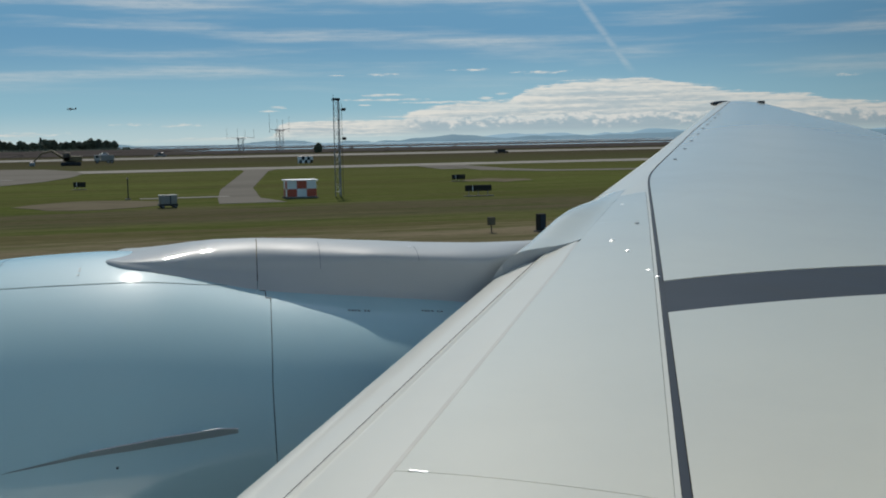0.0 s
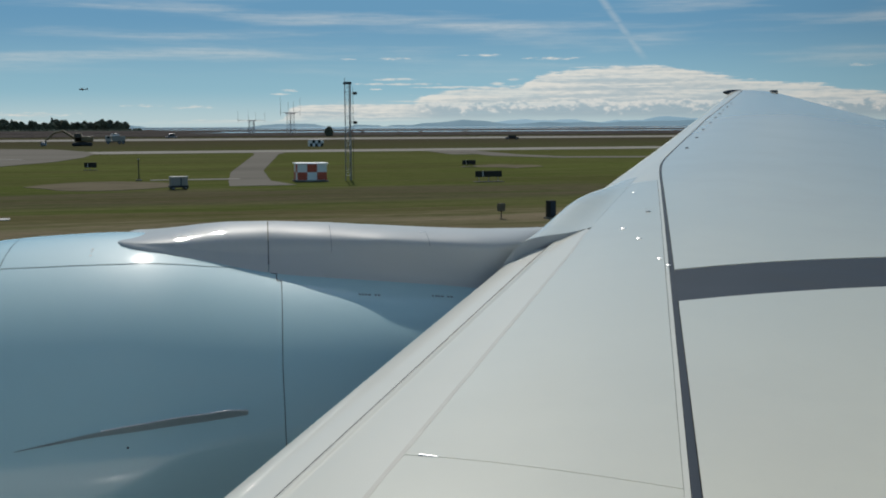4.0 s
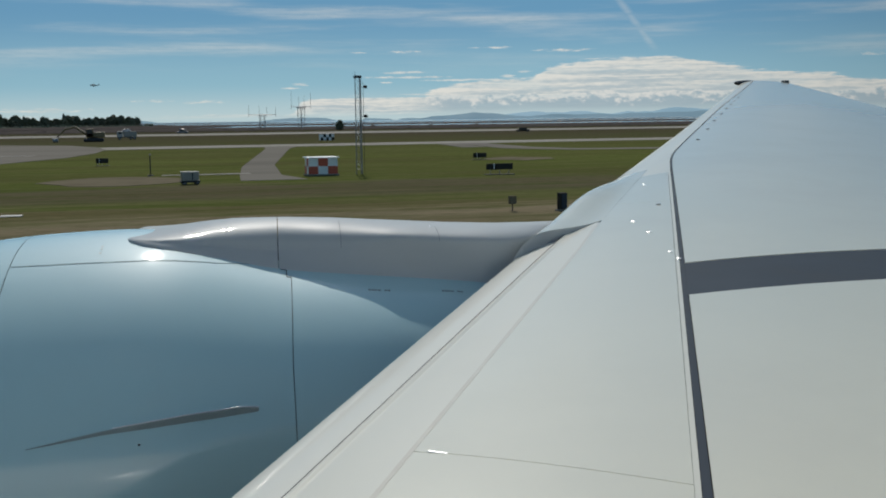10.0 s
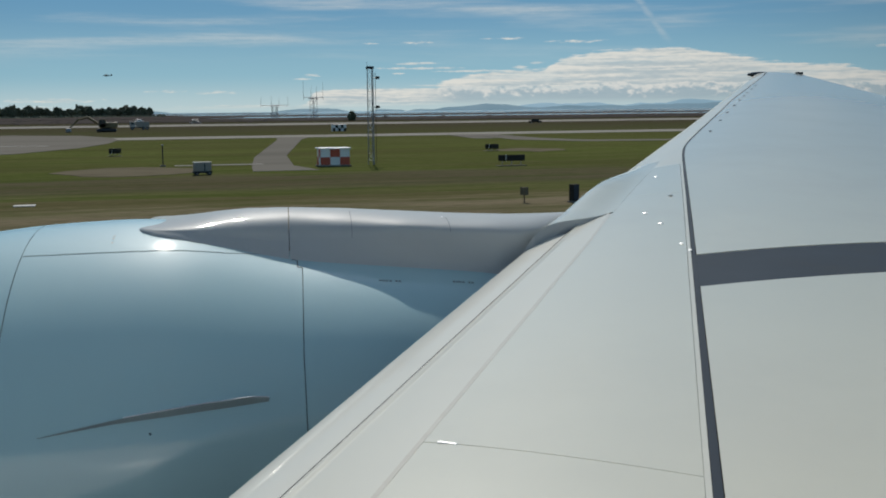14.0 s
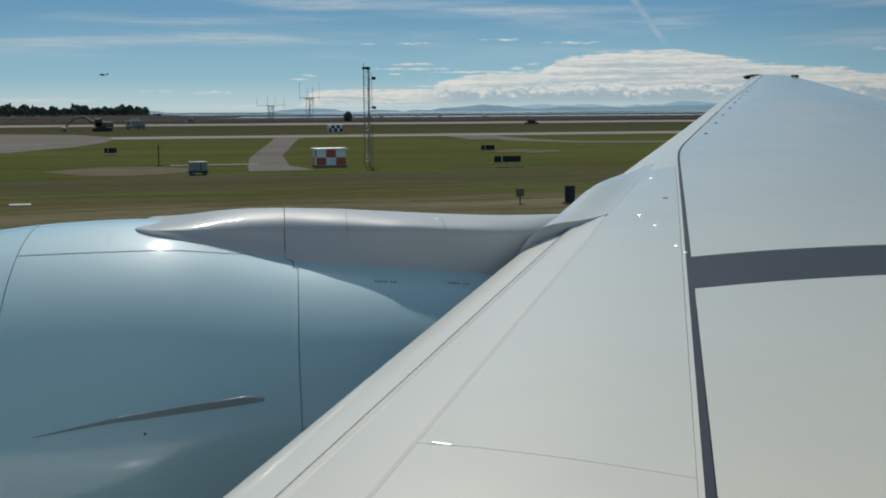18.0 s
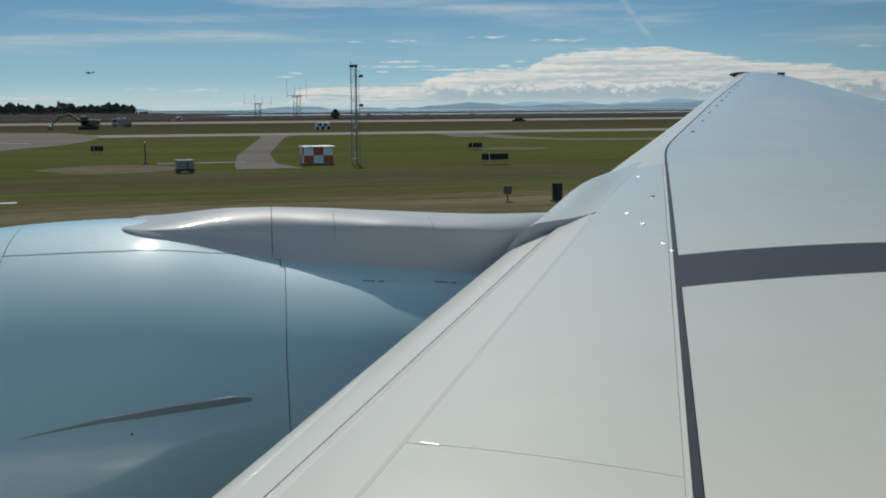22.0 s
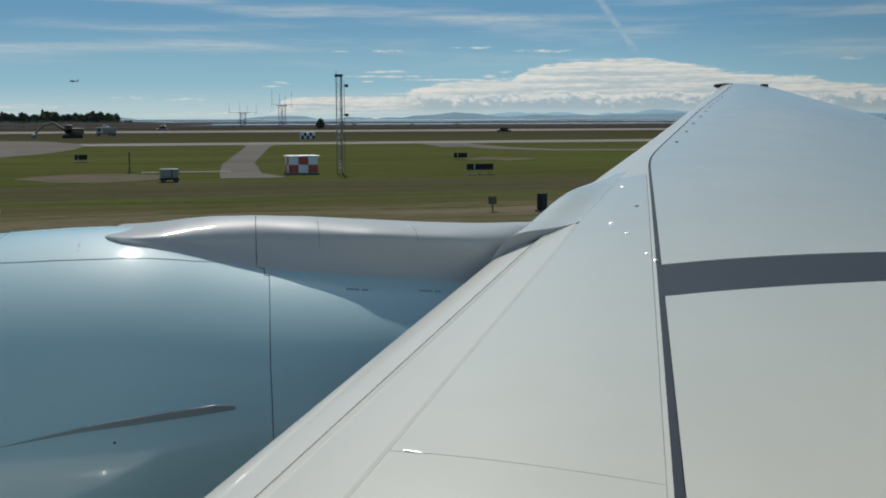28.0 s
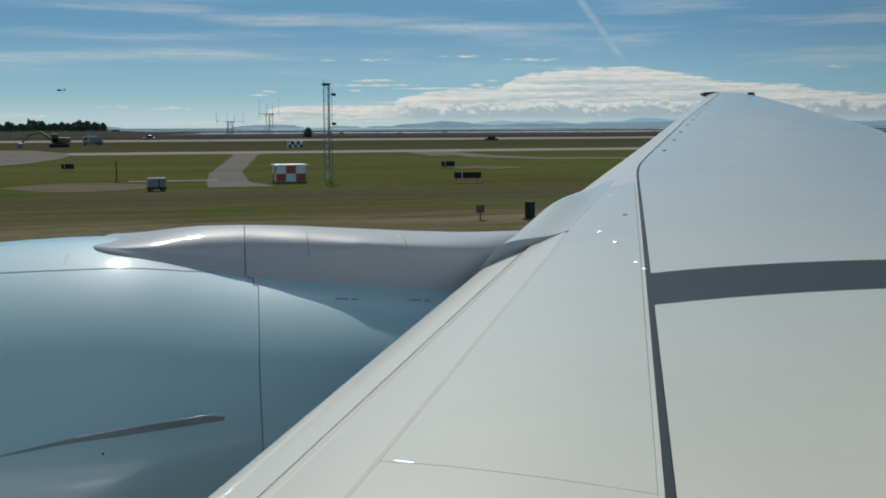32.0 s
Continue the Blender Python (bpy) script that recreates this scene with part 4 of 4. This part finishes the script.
def tree(kind, seed, high, wide):
    rnd = random.Random(seed)
    t = empty("tree", category="tree", group="trees behind the airfield",
              label={"round": "dark broadleaf tree in a distant row", "conifer": "dark conifer in a distant row", "poplar": "tall narrow poplar in a distant row"}[kind])
    bm = bmesh.new()
    tube(bm, (0, 0, 0), (0.1, 0, high * 0.55), high * 0.03, high * 0.012, 7)
    for k in range(5):
        a, z = rnd.uniform(0, 6.28), high * rnd.uniform(0.25, 0.5)
        tube(bm, (0, 0, z), (math.cos(a) * wide * 0.6, math.sin(a) * wide * 0.6, z + high * 0.18), high * 0.010, high * 0.004, 5)
    part("trunk", bm, BARK, t)
    if kind == "round":
        part("crown", leafy_crown(rnd, high, wide, high * 0.04, 260), LEAF, t)
    elif kind == "conifer":
        part("crown", leafy_crown(rnd, high, wide, high * 0.04, 220, True), CONIFER, t)
    else:
        part("crown", leafy_crown(rnd, high, wide, high * 0.03, 220, slim=0.8), LEAF, t)
    return t


kinds = [tree("round", 1, 11.5, 5.2), tree("round", 2, 9.0, 4.8), tree("round", 3, 13.5, 5.6), tree("conifer", 4, 15, 3.4), tree("conifer", 5, 12, 3.0), tree("poplar", 6, 17, 1.7)]
rnd = random.Random(77)
first = set()
spots = []
for k in range(130):
    az = -14.5 + 15.4 * k / 129 + rnd.uniform(-0.08, 0.08)
    spots.append((az, 1480 + rnd.uniform(-40, 60), rnd.choice((0, 0, 0, 1, 1, 1, 2, 2, 4)), rnd.uniform(0.75, 1.1)))
for az in (-7.9, -7.6, -6.2, -5.1, -2.35):
    spots.append((az, 1470, 5 if az < -5 else 3, rnd.uniform(0.85, 1.05)))
for az, dist, kind, size in spots:
    a = radians(az)
    m = pose(math.sin(a) * dist, math.cos(a) * dist, 0, 0, 0, rnd.uniform(0, 360)) @ Matrix.Scale(size, 4)
    if kind not in first:
        first.add(kind)
        kinds[kind].matrix_world = m
    else:
        c = copy_thing(kinds[kind], m)
        c.matrix_basis = m
# low scrub under and in front of the trees
bm = bmesh.new()
for k in range(700):
    a, d = radians(rnd.uniform(-15, 1.6)), rnd.uniform(1400, 1450)
    c = Vector((math.sin(a) * d, math.cos(a) * d, 0))
    s = rnd.uniform(1.2, 3.0)
    vs = [bm.verts.new(c + Vector(p) * s) for p in ((1.4, 0, 0), (0, 1.0, 0), (-1.4, 0, 0), (0, -1.0, 0), (rnd.uniform(-.4, .4), 0, rnd.uniform(0.7, 1.3)))]
    for t in ((0, 1, 4), (1, 2, 4), (2, 3, 4), (3, 0, 4)):
        bm.faces.new([vs[n] for n in t])
tagged(part("scrub", bm, LEAF), "dark scrub along the foot of the trees", "scrub", kind="stuff")
# rubble and low bushes along the shore
bm = bmesh.new()
for k in range(420):
    x, y = rnd.uniform(-260, 620), rnd.choice((rnd.uniform(600, 680), rnd.uniform(640, 930)))
    s = rnd.uniform(0.5, 1.6) * (1 + (y - 600) / 500)
    c = Vector((x, y, 0.1))
    vs = [bm.verts.new(c + Vector((p[0] * rnd.uniform(0.8, 2.2), p[1], p[2] * rnd.uniform(0.15, 0.5))) * s) for p in ((1, 0, 0), (0.3, 0.9, 0), (-0.9, 0.4, 0), (-0.6, -0.8, 0), (0.5, -0.9, 0), (0.2, 0, 1.0))]
    for n in range(5):
        bm.faces.new((vs[n], vs[(n + 1) % 5], vs[5]))
tagged(part("shore_rubble", bm, MUD), "dark rubble and low bushes along the shore", "rubble", kind="stuff")
bush = empty("bush", (115.5, 614.7, 0), label="single dark round bush on the field", category="bush")
part("crown", leafy_crown(random.Random(9), 4.6, 2.4, 0.1, 260, slim=0.5), LEAF, bush)
bm = bmesh.new()
tube(bm, (0, 0, 0), (0, 0, 2), 0.14, 0.08)
part("trunk", bm, BARK, bush)


def wheel(parent, x, y, r, w):
    bm = bmesh.new()
    tube(bm, (x, y - w / 2, r), (x, y + w / 2, r), r, r, 20)
    t = part("wheel", bm, BLACK, parent)
    bm = bmesh.new()
    tube(bm, (x, y - w / 2 - 0.01, r), (x, y + w / 2 + 0.01, r), r * 0.55, r * 0.55, 14)
    part("rim", bm, STEEL, t)


# red and white chequered equipment hut
hut = empty("equipment_hut", (20.4, 119.5, 0), label="small red and white chequered hut with a white flat roof", category="hut")
part("base", boxed((-1.7, -1.3, 0), (1.7, 1.3, 0.15), 0.02), TAXI, hut)
part("wall", boxed((-1.52, -1.12, 0.15), (1.52, 1.12, 1.8)), WHITE, hut, "white boarded walls")
for i in range(3):
    for j in range(2):
        if (i + j) % 2 == 0:
            part("red_panel", boxed((-1.53 + 1.02 * i, -1.145, 0.17 + 0.81 * j), (-0.51 + 1.02 * i, -1.118, 0.97 + 0.81 * j), 0.006), RED, hut, "red square panel")
for j in range(2):
    for k in range(2):
        if (j + k) % 2:
            part("red_panel", boxed((-1.545, -1.12 + 1.12 * k, 0.17 + 0.81 * j), (-1.518, 1.12 * k, 0.97 + 0.81 * j), 0.006), RED, hut, "red square panel")
part("roof", boxed((-1.68, -1.3, 1.8), (1.68, 1.3, 1.92), 0.03), WHITE, hut, "white overhanging flat roof")

# lattice mast beside it
mast = empty("lattice_mast", (24.6, 120.0, 0), label="tall grey lattice mast with two dark lamps", category="mast")
legs = [(-0.34, 0), (0.2, 0.32), (0.2, -0.32)]
for x, y in legs:
    bm = bmesh.new()
    tube(bm, (x, y, 0), (x, y, 10.1), 0.05, 0.045)
    part("leg", bm, STEEL, mast)
for k in range(12):
    z = 0.5 + 0.8 * k
    for a, b in ((0, 1), (1, 2), (2, 0)):
        for rise, thick in ((0.0, 0.018), (0.8, 0.014)):
            bm = bmesh.new()
            tube(bm, (*legs[a], z), (*legs[b], z + rise), thick, seg=5)
            part("brace", bm, STEEL if k % 4 else WHITE, mast)
for z in (9.0, 5.95):
    bm = bmesh.new()
    tube(bm, (0.2, 0, z + 0.12), (0.62, 0, z + 0.12), 0.03, seg=6)
    part("lamp_arm", bm, STEEL, mast)
    bm = boxed((0.55, -0.2, z - 0.03), (0.95, 0.2, z + 0.27), 0.1)
    part("lamp", bm, SIGN, mast, "dark round floodlight")
bm = bmesh.new()
tube(bm, (0.52, 0, 0.1), (0.52, 0, 9.7), 0.022, seg=6)
part("cable", bm, BLACK, mast, "black cable run")
part("head_frame", boxed((-0.44, -0.38, 10.05), (0.3, 0.38, 10.3), 0.04), DARK_GREY, mast, "dark head frame")
bm = bmesh.new()
tube(bm, (-0.34, 0, 10.1), (-0.34, 0, 10.7), 0.02)
part("lightning_rod", bm, STEEL, mast)

# low cart beside the road
cart = empty("baggage_cart", (6.3, 108.2, 0), 8, label="small grey-white box cart on a dark chassis", category="cart")
part("chassis", boxed((-0.95, -0.6, 0.22), (0.95, 0.6, 0.42), 0.03), BLACK, cart)
part("body", boxed((-0.85, -0.58, 0.42), (0.85, 0.58, 1.28), 0.05), PALE, cart)
part("top", boxed((-0.9, -0.62, 1.28), (0.9, 0.62, 1.36), 0.03), MARK, cart)
part("divider", boxed((0.1, -0.6, 0.45), (0.2, -0.575, 1.25)), BLACK, cart)
for wx in (-0.65, 0.65):
    for wy in (-0.5, 0.5):
        wheel(cart, wx, wy, 0.2, 0.14)
cart.scale = (0.88, 0.88, 0.88)

# marker post on the gravel
post = empty("marker_post", (3.3, 127.0, 0), label="dark slim post standing on gravel", category="post")
bm = bmesh.new()
tube(bm, (0, 0, 0), (0, 0, 2.25), 0.07, 0.06, 10)
part("pole", bm, BLACK, post)
part("cap", boxed((-0.1, -0.1, 2.2), (0.1, 0.1, 2.34), 0.02), STEEL, post)
part("foot", boxed((-0.3, -0.3, 0), (0.3, 0.3, 0.14), 0.03), TAXI, post)


def taxi_sign(x, y, wide, low, high, turn=0):
    s = empty("taxiway_sign", (x, y, 0), turn, label="dark taxiway sign board on short legs", category="sign", group="taxiway signs")
    part("board", boxed((-wide / 2, -0.11, low), (wide / 2, 0.11, high), 0.025), SIGN, s)
    part("face", boxed((-wide / 2 + 0.07, -0.118, low + 0.07), (wide / 2 - 0.07, -0.106, high - 0.07)), SIGN, s)
    for k in (-0.36, 0, 0.36):
        part("leg", boxed((wide * k - 0.025, -0.03, 0.06), (wide * k + 0.025, 0.03, low + 0.02)), STEEL, s)
    part("slab", boxed((-wide / 2 - 0.15, -0.4, 0), (wide / 2 + 0.15, 0.4, 0.06), 0.015), TAXI, s, "low concrete slab")
    part("divider", boxed((-wide * 0.24, -0.122, low + 0.04), (-wide * 0.21, -0.10, high - 0.04)), WHITE, s)


taxi_sign(-2.0, 160, 1.6, 0.35, 1.02)
taxi_sign(37.3, 111.5, 2.8, 0.5, 1.12)
taxi_sign(48.0, 152.0, 1.9, 0.3, 0.95)

cab = empty("runway_equipment_box", (26.3, 66.5, 0), 20, label="dark upright equipment box beside the runway", category="box")
part("body", boxed((-0.26, -0.2, 0.1), (0.26, 0.2, 1.12), 0.03), SIGN, cab)
part("door", boxed((-0.21, -0.215, 0.16), (0.21, -0.198, 1.06), 0.008), DARK_GREY, cab)
part("foot", boxed((-0.36, -0.3, 0), (0.36, 0.3, 0.1), 0.02), TAXI, cab)
mk = empty("runway_marker", (23.4, 67.5, 0), 15, label="small tan marker box on a thin stake", category="marker")
part("box", boxed((-0.22, -0.16, 0.45), (0.22, 0.16, 0.95), 0.04), GRAVEL, mk)
part("stake", boxed((-0.03, -0.03, 0), (0.03, 0.03, 0.46)), BARK, mk)
slab = part("ground_slab", boxed((-7.2, 76.0, 0), (-5.9, 77.1, 0.06), 0.015), MARK)
tagged(slab, "pale concrete slab set in dry grass", "slab")

# excavator working far out
exc = empty("excavator", (-6.5, 357, 0), label="dark yellow tracked excavator with its boom lowered", category="excavator")
for sy in (-1.1, 1.1):
    bm = boxed((-2.0, sy - 0.3, 0), (2.0, sy + 0.3, 0.85), 0.3)
    part("track", bm, BLACK, exc)
part("house", boxed((-1.4, -1.3, 1.0), (2.2, 1.3, 2.2), 0.12), YELLOW, exc)
cabin = part("cabin", boxed((-1.5, -1.3, 1.05), (0.0, -0.1, 2.95), 0.1), YELLOW, exc)
part("window", boxed((-1.53, -1.2, 1.9), (-1.49, -0.2, 2.8)), TINT, cabin)
part("window", boxed((-1.35, -1.33, 1.9), (-0.2, -1.29, 2.8)), TINT, cabin)
part("turntable", boxed((-0.9, -0.9, 0.8), (0.9, 0.9, 1.05), 0.1), BLACK, exc)
for name, a, b, r0, r1 in (("boom", (-1.2, 0.4, 1.6), (-3.6, 0.4, 3.4), 0.32, 0.26), ("boom_tip", (-3.6, 0.4, 3.4), (-5.6, 0.4, 2.9), 0.26, 0.2), ("stick", (-5.4, 0.4, 3.0), (-7.3, 0.4, 0.9), 0.2, 0.15)):
    bm = bmesh.new()
    tube(bm, a, b, r0, r1, 6)
    part(name, bm, YELLOW, exc)
part("bucket", boxed((-8.0, -0.2, 0.05), (-6.9, 1.0, 0.95), 0.2), STEEL, exc)

exc.scale = (1.45, 1.45, 1.3)

# dump truck, cars
truck = empty("dump_truck", (3.2, 391, 0), label="pale grey tipper truck parked by the service road", category="truck")
part("chassis", boxed((-3.0, -0.9, 0.6), (3.0, 0.9, 0.9), 0.05), BLACK, truck)
tcab = part("cab", boxed((-3.1, -1.15, 0.9), (-1.3, 1.15, 2.7), 0.15), MARK, truck)
part("windscreen", boxed((-3.13, -1.0, 1.8), (-3.08, 1.0, 2.5)), TINT, tcab)
part("window", boxed((-2.7, -1.18, 1.8), (-1.6, -1.14, 2.5)), TINT, tcab)
part("tipper", boxed((-1.1, -1.2, 1.0), (3.1, 1.2, 2.6), 0.1), PALE, truck)
for wx in (-2.3, 1.2, 2.4):
    for wy in (-0.95, 0.95):
        wheel(truck, wx, wy, 0.5, 0.32)


def car(x, y, turn, label, mat, tall=1.45, long=4.4):
    c = empty("car", (x, y, 0), turn, label=label, category="car")
    h = long / 2
    part("body", boxed((-h, -0.86, 0.3), (h, 0.86, 0.9), 0.14), mat, c)
    bm = boxed((-h * 0.55, -0.75, 0.85), (h * 0.6, 0.75, tall), 0.16)
    cb = part("cabin", bm, mat, c)
    part("window", boxed((-h * 0.45, -0.77, 0.98), (h * 0.48, -0.745, tall - 0.14)), TINT, cb)
    part("windscreen", boxed((-h * 0.57, -0.62, 0.98), (-h * 0.535, 0.62, tall - 0.12)), TINT, cb)
    for wx in (-h * 0.62, h * 0.62):
        for wy in (-0.78, 0.78):
            wheel(c, wx, wy, 0.32, 0.2)
    part("headlight", boxed((-h - 0.02, -0.75, 0.6), (-h + 0.03, -0.45, 0.76), 0.01), CHROME, c)
    part("headlight", boxed((-h - 0.02, 0.45, 0.6), (-h + 0.03, 0.75, 0.76), 0.01), CHROME, c)


car(5.5, 690, 5, "white car on the service road", WHITE, 1.6, 4.8)
car(151.5, 424, -8, "dark pickup on the field beyond the taxiway", SIGN, 1.7, 5.2)
car(30.0, 560, 10, "silver van on the service road", STEEL, 2.1, 5.4)


# aerial masts and chequered hut far off
def aerial(x, y, high, seed):
    r = random.Random(seed)
    t = empty("aerial_tower", (x, y, 0), r.uniform(0, 40), label="grey lattice aerial tower with whip antennas", category="antenna", group="aerial towers")
    for sx in (-1.6, 1.6):
        for sy in (-1.6, 1.6):
            bm = bmesh.new()
            tube(bm, (sx, sy, 0), (sx, sy, high * 0.55), 0.16, 0.14, 6)
            part("leg", bm, STEEL, t)
    for k in range(5):
        z = high * 0.11 * k + 0.3
        for a, b in (((-1.6, -1.6), (1.6, -1.6)), ((1.6, -1.6), (1.6, 1.6)), ((1.6, 1.6), (-1.6, 1.6)), ((-1.6, 1.6), (-1.6, -1.6))):
            bm = bmesh.new()
            tube(bm, (*a, z), (*b, z + high * 0.11), 0.08, seg=5)
            part("brace", bm, STEEL, t)
    part("platform", boxed((-2.3, -2.3, high * 0.55), (2.3, 2.3, high * 0.55 + 0.4), 0.05), STEEL, t)
    bm = bmesh.new()
    tube(bm, (-9, 0, high * 0.58), (9, 0, high * 0.58), 0.12, seg=6)
    part("crossarm", bm, STEEL, t)
    for sx in (-9, -2, 3, 9):
        bm = bmesh.new()
        tube(bm, (sx, 0, high * 0.5), (sx, 0, high * r.uniform(0.85, 1.0)), 0.11, 0.07, 6)
        part("whip", bm, STEEL, t)


aerial(93.5, 773.8, 16, 1)
aerial(113.5, 735.0, 24, 2)
shed = empty("chequered_shed", (56.0, 318.0, 0), label="low black and white chequered shed beyond the taxiway", category="shed")
part("wall", boxed((-1.9, -1.2, 0), (1.9, 1.2, 1.7), 0.02), WHITE, shed)
for i in range(5):
    for j in range(2):
        if (i + j) % 2 == 0:
            part("black_panel", boxed((-1.9 + 0.76 * i, -1.225, 0.02 + 0.84 * j), (-1.14 + 0.76 * i, -1.195, 0.84 + 0.84 * j), 0.005), SIGN, shed)
part("roof", boxed((-2.0, -1.3, 1.7), (2.0, 1.3, 1.8), 0.02), STEEL, shed)

# light aircraft on its way up
la = empty("light_aircraft", (-18.0, 1088.0, 38.4), -6, label="small dark high-wing light aircraft in flight", category="aircraft")
la.rotation_euler = Euler((radians(6), radians(4), radians(-6)))
bm = bmesh.new()
tube(bm, (-2.6, 0, 0), (0.2, 0, 0.05), 0.42, 0.62, 14)
tube(bm, (0.2, 0, 0.05), (4.6, 0, 0.3), 0.62, 0.14, 14)
part("fuselage", bm, SIGN, la)
part("wing", boxed((-1.3, -5.2, 0.62), (0.3, 5.2, 0.82), 0.07), SIGN, la)
part("tailplane", boxed((3.9, -1.7, 0.3), (4.8, 1.7, 0.4), 0.03), SIGN, la)
part("fin", boxed((3.8, -0.06, 0.3), (4.9, 0.06, 1.7), 0.03), SIGN, la)
bm = bmesh.new()
tube(bm, (-2.7, 0, -0.95), (-2.7, 0, 0.95), 0.05)
part("propeller", bm, BLACK, la)
for sy in (-0.9, 0.9):
    bm = bmesh.new()
    tube(bm, (0.1, sy - 0.08, -1.0), (0.1, sy + 0.08, -1.0), 0.24, 0.24, 14)
    tube(bm, (0.1, sy, -0.9), (0, sy * 0.5, -0.4), 0.05)
    part("wheel", bm, BLACK, la)
